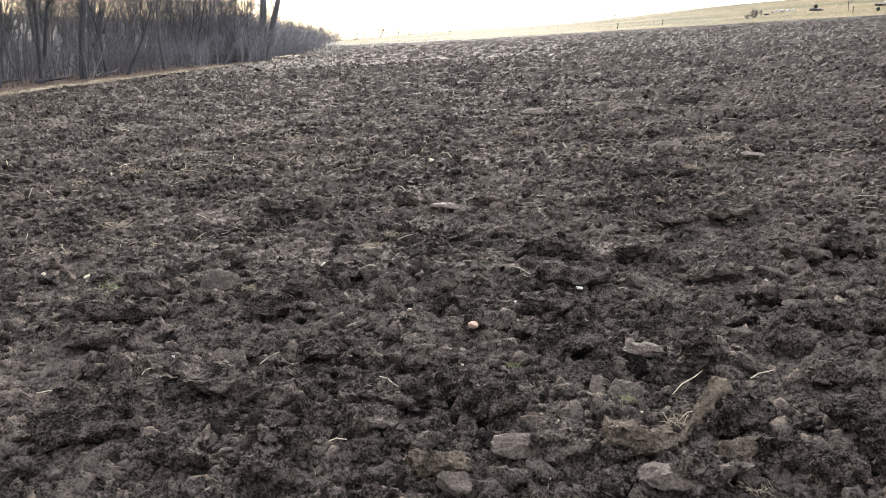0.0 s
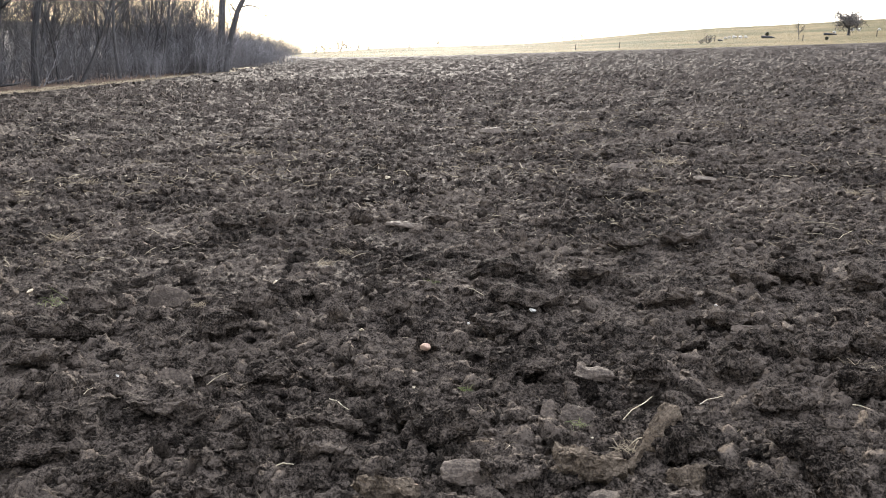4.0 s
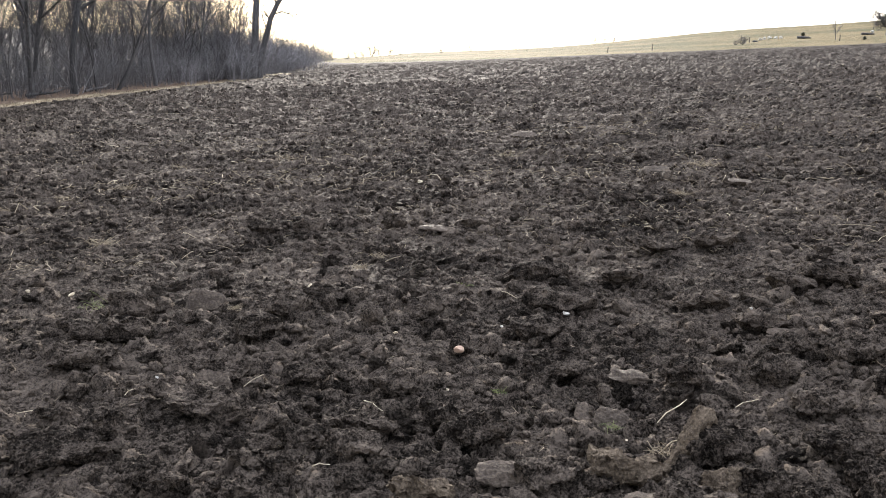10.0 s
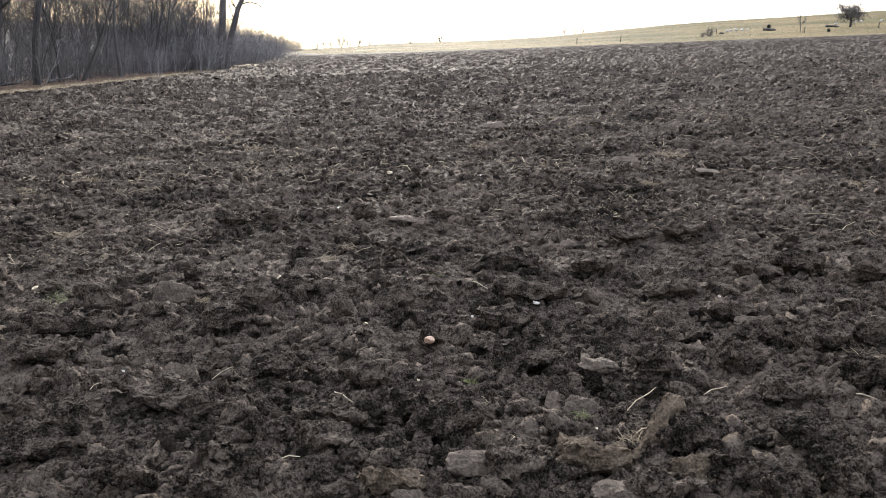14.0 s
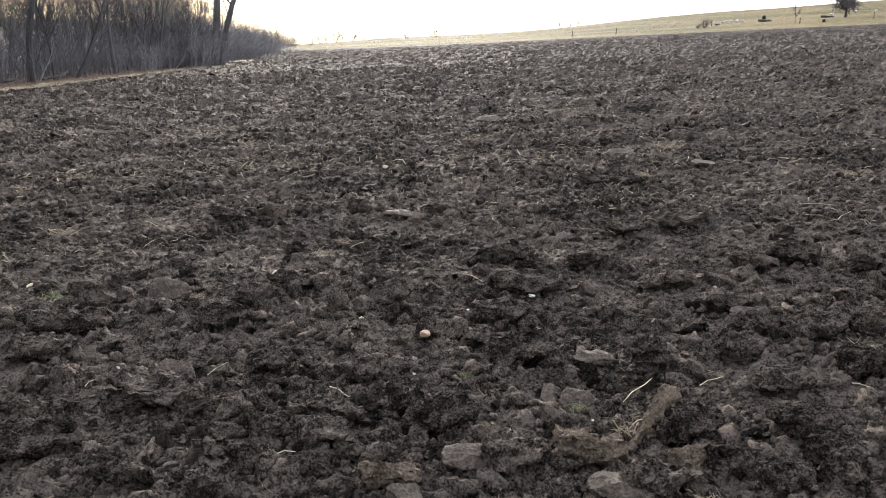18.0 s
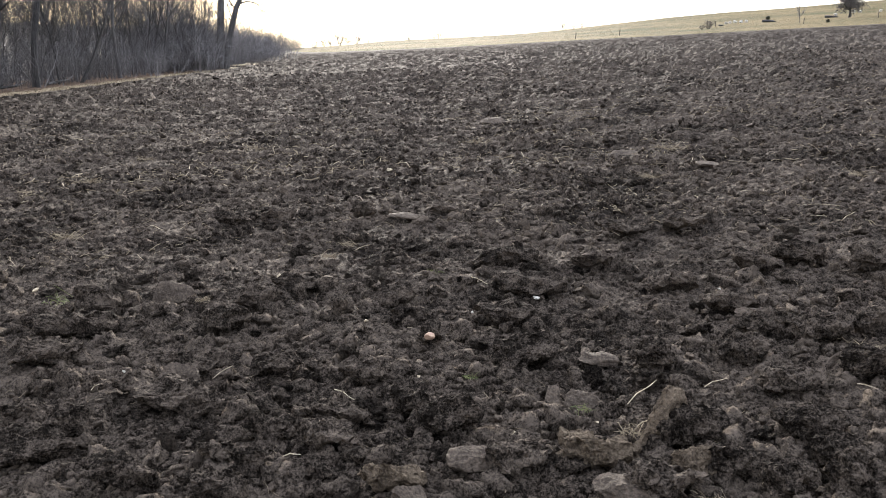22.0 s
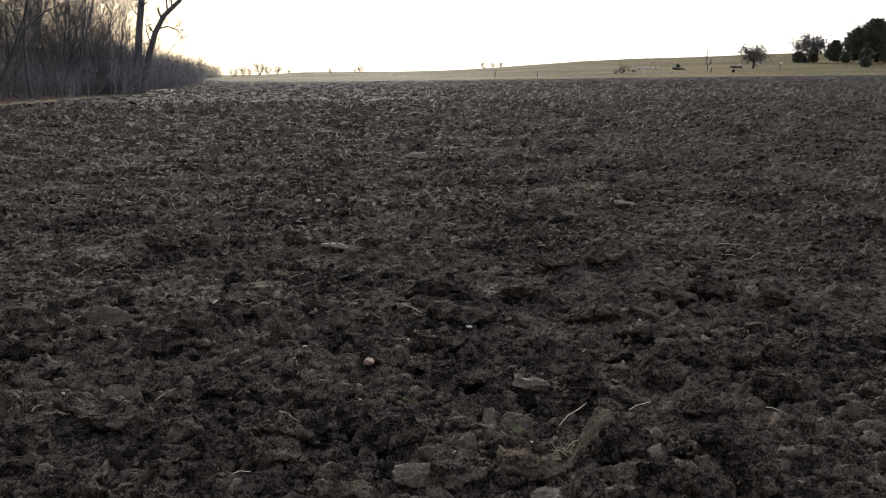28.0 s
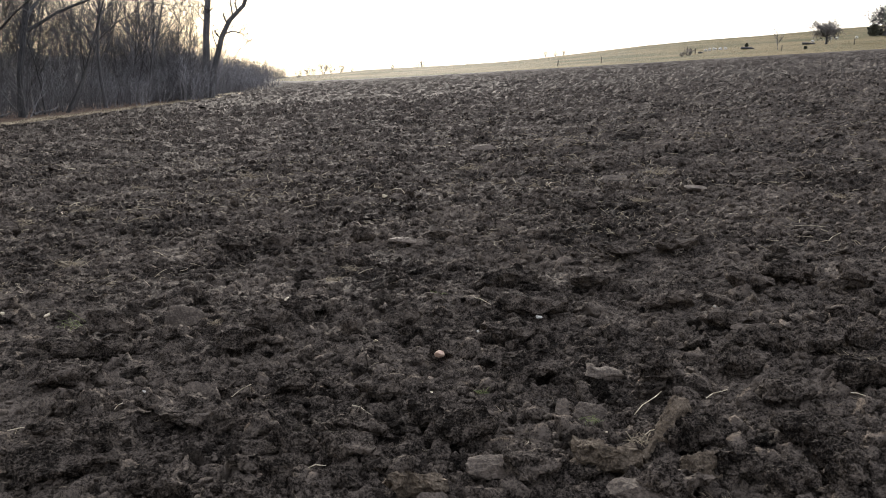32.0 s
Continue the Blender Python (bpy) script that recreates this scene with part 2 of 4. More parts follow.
# ---- building helpers ----
class Buf:
    """Vertices and faces of one mesh to be."""

    def __init__(self):
        self.v, self.f, self.s, self.n = [], [], [], 0

    def add(self, verts, faces):
        """Faces: rows of one length, or lists of any length."""
        self.v.append(np.asarray(verts, float).reshape(-1, 3))
        if isinstance(faces, np.ndarray):
            self.f.append((faces + self.n).ravel())
            self.s.append(np.full(len(faces), faces.shape[1]))
        else:
            self.f.append(np.array([i + self.n for q in faces for i in q]))
            self.s.append(np.array([len(q) for q in faces]))
        self.n += len(self.v[-1])

    def tubes(self, pts, radii, sides, caps=False):
        """Many tapered tubes at once: pts (tubes, rings, 3), radii (tubes, rings)."""
        pts, radii = np.asarray(pts, float), np.asarray(radii, float)
        n, k = pts.shape[:2]
        d = np.gradient(pts, axis=1)
        d /= np.linalg.norm(d, axis=2)[..., None] + 1e-9
        ref = np.where(np.abs(d[:, :1, 2:]) < 0.8, np.array([0.31, 0.17, 0.93]), np.array([0.9, 0.4, 0.1]))
        a = np.cross(d, np.broadcast_to(ref, d.shape))
        a /= np.linalg.norm(a, axis=2)[..., None] + 1e-9
        b = np.cross(d, a)
        w = np.linspace(0, 2 * math.pi, sides, endpoint=False)
        ring = pts[:, :, None] + radii[:, :, None, None] * (np.cos(w)[:, None] * a[:, :, None] + np.sin(w)[:, None] * b[:, :, None])
        i, j = np.meshgrid(np.arange(k - 1), np.arange(sides), indexing="ij")
        q = (j + 1) % sides
        one = np.stack([i * sides + j, i * sides + q, (i + 1) * sides + q, (i + 1) * sides + j], -1).reshape(-1, 4)
        base = np.arange(n)[:, None, None] * (k * sides)
        self.add(ring.reshape(-1, 3), (one[None] + base).reshape(-1, 4))
        if caps:
            start = self.n - n * k * sides
            for ends in (np.arange((k - 1) * sides, k * sides), np.arange(sides)[::-1]):
                self.f.append((ends[None] + base[:, 0] + start).ravel())
                self.s.append(np.full(n, sides))

    def tube(self, pts, radii, sides, caps=True):
        """A tapered tube along a line of points, closed at its ends."""
        self.tubes([pts], [radii], sides, caps)

    def mesh(self, name, mat, flat=True):
        me = bpy.data.meshes.new(name)
        v, f, n = np.concatenate(self.v), np.concatenate(self.f), np.concatenate(self.s)
        me.vertices.add(len(v))
        me.vertices.foreach_set("co", v.ravel())
        me.loops.add(len(f))
        me.loops.foreach_set("vertex_index", f)
        me.polygons.add(len(n))
        me.polygons.foreach_set("loop_start", np.cumsum(n) - n)
        me.materials.append(mat)
        me.polygons.foreach_set("use_smooth", np.full(len(n), not flat))
        me.update(calc_edges=True)
        return me


def part(name, buf, mat, parent, label="", flat=True):
    """One mesh under a thing."""
    ob = new(name, buf.mesh(name, mat, flat) if isinstance(buf, Buf) else buf)
    ob.parent = parent
    if label:
        ob["label"] = label
    return ob


def thing(name, data, m, label, category, group="", kind=""):
    ob = new(name, data)
    ob.matrix_world = m
    return tagged(ob, label, category, group, kind)


# ---- the lie of the land ----
def hashed(i, j, seed, count=6):
    """Even random numbers for each cell."""
    h = i.astype(np.int32).view(np.uint32) * np.uint32(374761393) + j.astype(np.int32).view(np.uint32) * np.uint32(668265263) + np.uint32(seed * 97463 + 7)
    out = []
    for k in range(count):
        h = (h ^ (h >> np.uint32(13))) * np.uint32(1274126177) + np.uint32(k * 40503 + 12345)
        out.append(((h >> np.uint32(8)) & np.uint32(0xFFFF)).astype(np.float32) / np.float32(65535.0))
    return out


def value_noise(x, y, seed):
    i, j = np.floor(x), np.floor(y)
    u, v = x - i, y - j
    u, v = u * u * (3 - 2 * u), v * v * (3 - 2 * v)
    c = [hashed(i + a, j + b, seed, 2)[1] for a in (0, 1) for b in (0, 1)]
    return (c[0] * (1 - u) + c[2] * u) * (1 - v) + (c[1] * (1 - u) + c[3] * u) * v - 0.5


def lumps(x, y, cell, fill, seed, steep=2.4):
    """Broken clods: each a tilted flat top with steep sides, the highest one wins."""
    x, y = (x / cell).astype(np.float32), (y / cell).astype(np.float32)
    wx = x + value_noise(x * 2.3, y * 2.3, seed + 50) * 0.45
    wy = y + value_noise(x * 2.3, y * 2.3, seed + 51) * 0.45
    i0, j0 = np.floor(wx), np.floor(wy)
    best = np.zeros_like(wx)
    for a in (-1, 0, 1):
        for b in (-1, 0, 1):
            r = hashed(i0 + a, j0 + b, seed)
            dx, dy = wx - (i0 + a + 0.15 + 0.7 * r[0]), wy - (j0 + b + 0.15 + 0.7 * r[1])
            c, s = np.cos(r[2] * 6.283), np.sin(r[2] * 6.283)
            p, q = np.abs(dx * c + dy * s) / (0.45 + 0.45 * r[3]), np.abs(dy * c - dx * s) / (0.30 + 0.25 * r[4])
            d = np.sqrt(np.sqrt(p ** 4 + q ** 4))
            high = (0.35 + 0.65 * r[5]) * (1 + 0.5 * (dx * c + dy * s) * (r[4] - 0.5) * 2 + 0.3 * dy)
            best = np.maximum(best, np.minimum(high, (1 - d) * steep) * (r[3] < fill))
    return best


def plane(x, y):
    """The field: it climbs to one side, away from the wood, and sinks a little ahead."""
    return 0.0868 * x + 0.006 * (np.sqrt(x * x + 9.0) - 3.0) - 0.0052 * y + 1.05e-5 * np.maximum(y, 0.0) ** 2


EDGE_X = -21.0
SKY_AZ = (-180, -60, -12, -8, -5.5, -3.4, 0.2, 3, 5.5, 7.7, 9.5, 11.2, 14.5, 17.8, 21, 23.5, 26, 30.6, 36, 60, 180)
SKY_EL = (-0.6, -0.8, -1.0, -0.76, -0.5, -0.2, 0.12, 0.36, 0.62, 0.9, 1.17, 1.43, 1.92, 2.33, 2.64, 2.92, 3.19, 3.6, 3.8, 2.5, -0.6)


def edge_x(y):
    return EDGE_X - 0.118 * np.maximum(0.0, y - 95.0) + 0.5 * value_noise(y / 9.0, y * 0 + 3.3, 7) + 0.16 * value_noise(y / 1.3, y * 0 + 1.3, 8)


def land(x, y):
    """Height of the bare ground."""
    x, y = np.asarray(x, float), np.asarray(y, float)
    r, a = np.hypot(x, y), np.degrees(np.arctan2(x, y))
    far = 258.0 / np.cos(np.clip(np.radians(a - 13.0), -0.9, 0.9))
    k = np.minimum(1.0, far / np.maximum(r, 1e-6))
    xs, ys = x * k, y * k
    z = plane(np.maximum(xs, -23.5), ys)
    out = np.maximum(0.0, -23.5 - xs)
    z = z - 0.6 * np.clip((out - 1) / 9.0, 0, 1) - 0.018 * np.minimum(out, 38.0)
    z = z + 5.6 * (lambda s: s * s * (3 - 2 * s))(np.clip((out - 36.0) / 34.0, 0, 1))
    rim = 640.0
    top = 1.6 + rim * np.tan(np.radians(np.interp(a, SKY_AZ, SKY_EL)))
    s = np.clip((r - far) / (rim - far), 0, 1)
    z = z + (top - z) * s * np.clip((a + 14.0) / 5.0, 0, 1) * (s * 0.25 + 0.75)
    return z - np.maximum(0.0, r - rim) * 0.02


def soil(x, y):
    """Height of the clods over the bare ground, only on the ploughed field."""
    x, y = np.asarray(x, float), np.asarray(y, float)
    r = np.hypot(x, y)
    rough = 0.75 + 0.7 * value_noise(x / 1.4, y / 1.1, 30)
    big, mid, small = 0.14 * lumps(x, y, 0.60, 0.42, 11, 3.4), 0.105 * lumps(x, y, 0.30, 0.65, 12, 3.2), 0.070 * lumps(x, y, 0.145, 0.8, 13, 3.0)
    h = np.maximum(big, np.maximum(mid, small)) + 0.3 * small
    # close by the loose clods make the relief; farther off the sheet carries it
    far = np.clip((r - 7.0) / 9.0, 0, 1)
    h = rough * (0.55 + 0.65 * far) * (h + 0.045 * far * np.clip(h / 0.035, 0, 1))
    h = h + 0.06 * value_noise(x / 1.7, y / 0.9, 16) + 0.035 * value_noise(x / 0.5, y / 0.4, 17)
    for cell, tall, reach, seed in ((0.070, 0.034, 30.0, 14), (0.034, 0.019, 12.0, 15)):
        near = r < reach
        if near.any():
            h[near] += tall * lumps(x[near], y[near], cell, 0.85, seed, 1.6) * (0.5 + 0.5 * far[near])
    h = h + 0.004 * value_noise(x / 0.019, y / 0.019, 18) - 0.085 - 0.06 * far
    h = h + np.interp(r, (12.0, 60.0, 100.0, 160.0, 230.0), (0.0, 0.38, 0.46, 0.40, 0.22)) * value_noise(x / 0.22, y / 0.25, 20)
    on = np.maximum(np.clip((x - edge_x(y)) / 0.6, 0, 1), np.clip((y - 98.0) / 2.0, 0, 1) * (x > edge_x(y) - 30.0))
    return h * on * np.clip((262.0 - r) / 20.0, 0.2, 1)


def top(x, y):
    """Height of the ground as it lies, clods and all, at one place."""
    return float((land(np.array([x]), np.array([y])) + soil(np.array([x]), np.array([y])))[0])


def band(radii, step, rest):
    """A ring of the sheet: fine ahead of the path's view, coarse behind it."""
    fine = np.radians(np.linspace(-45, 40, step))
    az_all = np.concatenate([fine, np.radians(np.linspace(40, 315, rest))[1:-1]])
    R, A = np.meshgrid(np.array(radii), az_all, indexing="ij")
    X, Y = R * np.sin(A), R * np.cos(A)
    on = (R > 1.5) * (R < 60)
    X, Y = X + on * 0.014 * value_noise(X / 0.045, Y / 0.045, 41), Y + on * 0.02 * value_noise(X / 0.05, Y / 0.05, 42)
    Z = land(X, Y) + soil(X, Y)
    far = 258.0 / np.cos(np.clip(A - np.radians(13.0), -0.9, 0.9))
    Z = Z - (R > far + 2) * soil(X, Y)
    wood = (X < EDGE_X - 0.1)
    Z = Z + wood * (R < 90) * (0.10 * value_noise(X / 0.7, Y / 0.7, 21) + 0.05 * value_noise(X / 0.2, Y / 0.2, 22))
    nr, na = R.shape
    i, j = np.meshgrid(np.arange(nr - 1), np.arange(na), indexing="ij")
    k = (j + 1) % na
    return np.stack([X, Y, Z], -1).reshape(-1, 3), np.stack([i * na + j, i * na + k, (i + 1) * na + k, (i + 1) * na + j], -1).reshape(-1, 4)


def ground_sheet():
    near, r = [0.02 + 0.035 * k for k in range(49)], 1.75
    while r < 12:
        near.append(r)
        r += 0.014 * (r / 3.0) ** 1.25
    near.append(12.0)
    mid, r = [11.9], 12.0
    while r < 60:
        mid.append(r)
        r += 0.0095 * (r / 3.0) ** 1.3
    mid.append(60.0)
    out, r = [59.6], 60.0
    while r < 300:
        out.append(r)
        r += 0.8
    while r < 4200:
        out.append(r)
        r *= 1.03
    (v1, q1), (v2, q2), (v3, q3) = band(near, 620, 120), band(mid, 760, 80), band(out, 460, 50)
    c = np.arange(1, 620 + 120 - 2 - 2, 2)
    cap = np.stack([c * 0, c + 2, c + 1, c], -1)
    v, quads = np.concatenate([v1, v2, v3]), np.concatenate([cap, q1, q2 + len(v1), q3 + len(v1) + len(v2)])
    me = bpy.data.meshes.new("ground")
    me.vertices.add(len(v))
    me.vertices.foreach_set("co", v.ravel())
    me.loops.add(quads.size)
    me.loops.foreach_set("vertex_index", quads.ravel())
    me.polygons.add(len(quads))
    me.polygons.foreach_set("loop_start", np.arange(len(quads)) * 4)
    c = v[quads].mean(1)
    cr, ca = np.hypot(c[:, 0], c[:, 1]), np.degrees(np.arctan2(c[:, 0], c[:, 1]))
    kind = np.zeros(len(quads), int)
    e = edge_x(c[:, 1])
    kind[c[:, 0] < e] = 1
    kind[c[:, 0] < e - np.where(c[:, 1] > 96, 0.9, 2.0) - 1.2 * value_noise(c[:, 1] / 3.0, c[:, 0], 9)] = 2
    # far bank: ground coloured dark for the thicket's gloom
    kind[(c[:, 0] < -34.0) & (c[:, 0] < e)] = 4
    kind[(kind > 0) & (c[:, 1] > 99) & (c[:, 0] > e - 30)] = 0
    # dead grass round the corner where the wood ends
    kind[(np.abs(c[:, 1] - 112.0 - 3.0 * value_noise(c[:, 0] / 2.0, c[:, 0] * 0, 6)) < 3.2) & (c[:, 0] < -22.0) & (c[:, 0] > -29.0)] = 1
    far = 258.0 / np.cos(np.clip(np.radians(ca - 13.0), -0.9, 0.9))
    kind[(cr > far + 3 * value_noise(ca * 2, ca * 0, 5)) & (ca > -9.0)] = 3
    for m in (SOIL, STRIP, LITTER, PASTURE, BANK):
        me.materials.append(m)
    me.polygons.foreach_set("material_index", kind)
    me.polygons.foreach_set("use_smooth", (kind > 0) & (cr > 9.0))
    me.update()
    me.validate()
    return me


tagged(new("ground", ground_sheet()), "dark ploughed field with a dead grass verge and pale pasture beyond", "ground", kind="structure")


# ---- bare trees ----
def grow(rng, start, way, length, r0, level, spec, trunk, twigs):
    """One branch and, from it, its side branches. Thick wood goes to one mesh, fine twigs to another."""
    n = 7 if level == 0 else (5 if level == 1 else (3 if level < spec["levels"] else 2))
    pts, d, p = [np.array(start)], np.array(way, float), np.array(start, float)
    for i in range(n):
        d = d + rng.normal(0, spec["bend"] * (0.6 if level == 0 else 1.0), 3) + np.array([0, 0, spec["rise"] * (1 if level else 0.3)])
        d /= np.linalg.norm(d)
        p = p + d * length / n
        pts.append(p)
    radii = np.linspace(1, 0.45 if level == 0 else (0.3 if level < 3 else 0.15), n + 1) * r0
    if level == 0:
        radii[0] *= 1.35
    (trunk if level < 2 else twigs).tube(pts, np.maximum(radii, spec["thin"] * (1.0 if level < 3 else 0.5)), spec.get("sides", (9, 6, 4, 3, 3))[level], level < 2)
    if level >= spec["levels"]:
        return
    kids = spec["kids"][level]
    for k in range(kids):
        f = spec["bare"] + (1 - spec["bare"]) * (k + rng.random()) / kids if level == 0 else 0.25 + 0.75 * (k + rng.random()) / kids
        f = min(f, 0.99)
        at = f * n
        i = int(at)
        q = pts[i] + (pts[min(i + 1, n)] - pts[i]) * (at - i)
        ax = pts[min(i + 1, n)] - pts[i]
        ax = ax / np.linalg.norm(ax)
        side = rng.normal(0, 1, 3)
        side -= ax * side.dot(ax)
        side /= np.linalg.norm(side)
        spread = spec["spread"] * (0.75 + 0.5 * rng.random())
        w = ax * math.cos(spread) + side * math.sin(spread)
        ln = length * spec["ratio"][level] * (0.6 + 0.7 * rng.random()) * (1.1 - 0.45 * f)
        grow(rng, q, w, ln, max(radii[i] * (0.55 if level == 0 else 0.6), spec["thin"]), level + 1, spec, trunk, twigs)


TALL = dict(bend=0.15, rise=0.05, thin=0.009, levels=4, kids=(12, 7, 5, 4), bare=0.2, spread=0.74, ratio=(0.50, 0.55, 0.55, 0.6))
SLIM = dict(bend=0.10, rise=0.09, thin=0.009, levels=3, kids=(18, 9, 5), bare=0.2, spread=0.62, ratio=(0.36, 0.5, 0.5))
ROUND = dict(bend=0.12, rise=0.01, thin=0.03, levels=4, kids=(22, 11, 8, 3), bare=0.36, spread=1.25, ratio=(0.95, 0.5, 0.5, 0.5))
FAR = dict(bend=0.13, rise=0.04, thin=0.018, levels=3, kids=(10, 6, 4), bare=0.02, spread=0.7, ratio=(0.55, 0.55, 0.5))
BUSH = dict(sides=(5, 4, 3, 3), bend=0.16, rise=0.05, thin=0.009, levels=3, kids=(5, 4, 2), bare=0.12, spread=0.6, ratio=(0.6, 0.55, 0.5))


def bare_tree(name, seed, height, r0, spec, label, group, stems=1, lean=0.05, bark=BARK, twig=TWIG):
    """A leafless tree or shrub: trunk with limbs, crown of twigs."""
    rng = np.random.default_rng(seed)
    tr, tw = Buf(), Buf()
    for s in range(stems):
        a = 6.283 * (s + rng.random() * 0.5) / stems
        tilt = lean if stems == 1 else lean * (0.5 + rng.random())
        grow(rng, (0.06 * stems * math.cos(a) * (stems > 1), 0.06 * stems * math.sin(a) * (stems > 1), -0.15),
             (math.cos(a) * tilt, math.sin(a) * tilt, 1.0), height * (0.75 + 0.3 * rng.random() if stems > 1 else 1), r0 * (1 if s == 0 else 0.8), 0, spec, tr, tw)
    ob = thing(name, None, Matrix(), label, "shrub" if "shrub" in name else "tree", group)
    part("trunk", tr, bark, ob)
    part("crown", tw, twig, ob, "bare twigs")
    return ob


def at(x, y, turn=0.0, size=1.0, sink=0.0, lean=0.0, toward=0.0):
    m = pose(x, y, float(land(np.array([x]), np.array([y]))[0]) - sink)
    m = m @ Matrix.Rotation(radians(lean), 4, Vector((-math.sin(radians(toward)), math.cos(radians(toward)), 0))) @ pose(0, 0, 0, 0, 0, turn)
    return m @ Matrix.Scale(size, 4)


def plant(kinds, spots):
    """Set out copies of the given trees; the first use of each is the tree itself."""
    used = set()
    for k, m in spots:
        ob = kinds[k % len(kinds)]
        if ob in used:
            copy_thing(ob, m)
        else:
            used.add(ob)
            ob.matrix_world = m


WOODLAND = "trees along the wood edge"
tall = [bare_tree("bare_tree", 10 + i, 15 + 1.5 * (i % 3), 0.115 + 0.03 * (i % 3), TALL, "tall leafless grey tree at the wood's edge", WOODLAND, lean=0.1) for i in range(5)]
slim = [bare_tree("slender_bare_tree", 30 + i, 11 + 1.2 * i, 0.075 + 0.02 * (i % 2), SLIM, "slender leafless grey tree in the wood", WOODLAND, lean=0.12) for i in range(4)]
brush = [bare_tree("bare_shrub", 50 + i, 3.2 + 0.4 * i, 0.035, BUSH, "tangled leafless grey shrub under the trees", "brush in the wood", stems=4, lean=0.4, bark=BRUSH, twig=BRUSH) for i in range(4)]

rng = np.random.default_rng(5)
spots = []
# the stout trunks that stand along the verge, by bearing and distance
for k, (a, r, size) in enumerate(((-40.0, 37, 1.0), (-37.5, 42, 0.95), (-35.2, 41, 1.15), (-33.0, 47, 0.9), (-31.2, 46, 1.0), (-28.6, 52, 1.05), (-26.3, 56, 1.0),
                                  (-24.0, 60, 1.0), (-21.6, 66, 1.0), (-19.3, 74, 0.95), (-16.9, 84, 0.85), (-42.5, 36, 1.0), (-45, 34, 1.0))):
    spots.append((k, at(r * math.sin(radians(a)), r * math.cos(radians(a)), rng.random() * 360, size, 0.1, 4 + 6 * rng.random(), rng.random() * 80 - 40)))
for k in range(24):
    y = 22 + 95 * rng.random() ** 1.2
    x = EDGE_X - 4 - 26 * rng.random()
    spots.append((int(rng.integers(5)), at(x, y, rng.random() * 360, 0.75 + 0.35 * rng.random(), 0.1, 6 * rng.random(), rng.random() * 360)))
plant(tall, spots)
stout = bare_tree("stout_bare_tree", 21, 18.0, 0.27, TALL, "stout dark leafless tree at the wood's edge", WOODLAND, lean=0.03)
stout.matrix_world = at(37.5 * math.sin(radians(-34.9)), 37.5 * math.cos(radians(-34.9)), 70, 1.0, 0.1)
spots = []
for k in range(150):
    y = 20 + 95 * rng.random() ** 1.1
    x = EDGE_X - 2.6 - 22 * rng.random() ** 1.15
    spots.append((int(rng.integers(4)), at(x, y, rng.random() * 360, 0.6 + 0.5 * rng.random(), 0.1, 8 * rng.random(), rng.random() * 360)))
plant(slim, spots)
spots = []
for k in range(170):
    y = 20 + 150 * rng.random() ** 1.1
    x = EDGE_X - 3.4 - 18 * rng.random() ** 1.4
    spots.append((int(rng.integers(4)), at(x, y, rng.random() * 360, (0.6 + 0.6 * rng.random()), 0.1)))
for k in range(9):
    spots.append((int(rng.integers(4)), at(-22.2 + 1.2 * rng.random(), 82 + 9 * rng.random(), rng.random() * 360, 0.7 + 0.3 * rng.random(), 0.1)))
for k in range(34):
    spots.append((int(rng.integers(4)), at(-22.6 - 3.5 * rng.random(), 68 + 34 * rng.random(), rng.random() * 360, 0.5 + 0.3 * rng.random(), 0.1)))
plant(brush, spots)


def stems(name, label, n, where, lo, hi, mat, seed, twigs=3, thick=0.012):
    """Thin saplings past counting, each a bent stem with a few twigs."""
    r = np.random.default_rng(seed)
    b = Buf()
    x, y = where(r, n)
    h = (lo + (hi - lo) * r.random(n) ** 1.6)[:, None]
    p = np.stack([x, y, land(x, y) - 0.1], -1)
    d = np.stack([r.normal(0, 0.14, n), r.normal(0, 0.14, n), np.ones(n)], -1)
    q = p + d * h * 0.5 + r.normal(0, 0.05, (n, 3)) * h * (1, 1, 0)
    e = p + d * h
    w = thick * (0.6 + 0.25 * h) * (0.6 + 0.8 * r.random((n, 1)))
    b.tubes(np.stack([p, q, e], 1), w * np.array([1, 0.7, 0.15]), 3)
    for j in range(twigs):
        f = 0.25 + 0.65 * r.random((n, 1))
        o = np.where(f < 0.5, p + (q - p) * f * 2, q + (e - q) * (f - 0.5) * 2)
        a = r.random(n) * 6.283
        v = np.stack([np.cos(a), np.sin(a), 0.5 + 0.8 * r.random(n)], -1) * h * (0.12 + 0.2 * r.random((n, 1)))
        b.tubes(np.stack([o, o + v * 0.55 + r.normal(0, 0.03, (n, 3)) * h, o + v], 1), w * np.array([0.45, 0.3, 0.12]), 3)
    return tagged(new(name, b.mesh(name, mat)), label, "undergrowth", kind="stuff")


def in_wood(r, n):
    y = 18 + 110 * r.random(n) ** 1.2
    return EDGE_X - 3.0 - 24 * r.random(n) ** 1.5, y


def on_bank(r, n):
    return EDGE_X - 26 - 55 * r.random(n), 20 + 230 * r.random(n)


def down_valley(r, n):
    y = 90 + 340 * r.random(n) ** 1.9
    return -22.6 - np.maximum(0, y - 95) * 0.118 - (2 + 0.06 * y) * r.random(n) ** 1.5, y


stems("undergrowth", "thicket of thin bare grey saplings in the wood", 5200, in_wood, 0.6, 3.8, THICKET, 61, 5, 0.009)
stems("bank_saplings", "dense bare grey saplings on the far bank", 5000, on_bank, 0.8, 3.6, TWIG, 62, 4, 0.014)
# the haze on these saplings is only the pale BRUSH colour
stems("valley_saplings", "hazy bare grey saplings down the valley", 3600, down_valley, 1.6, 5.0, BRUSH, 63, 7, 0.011)

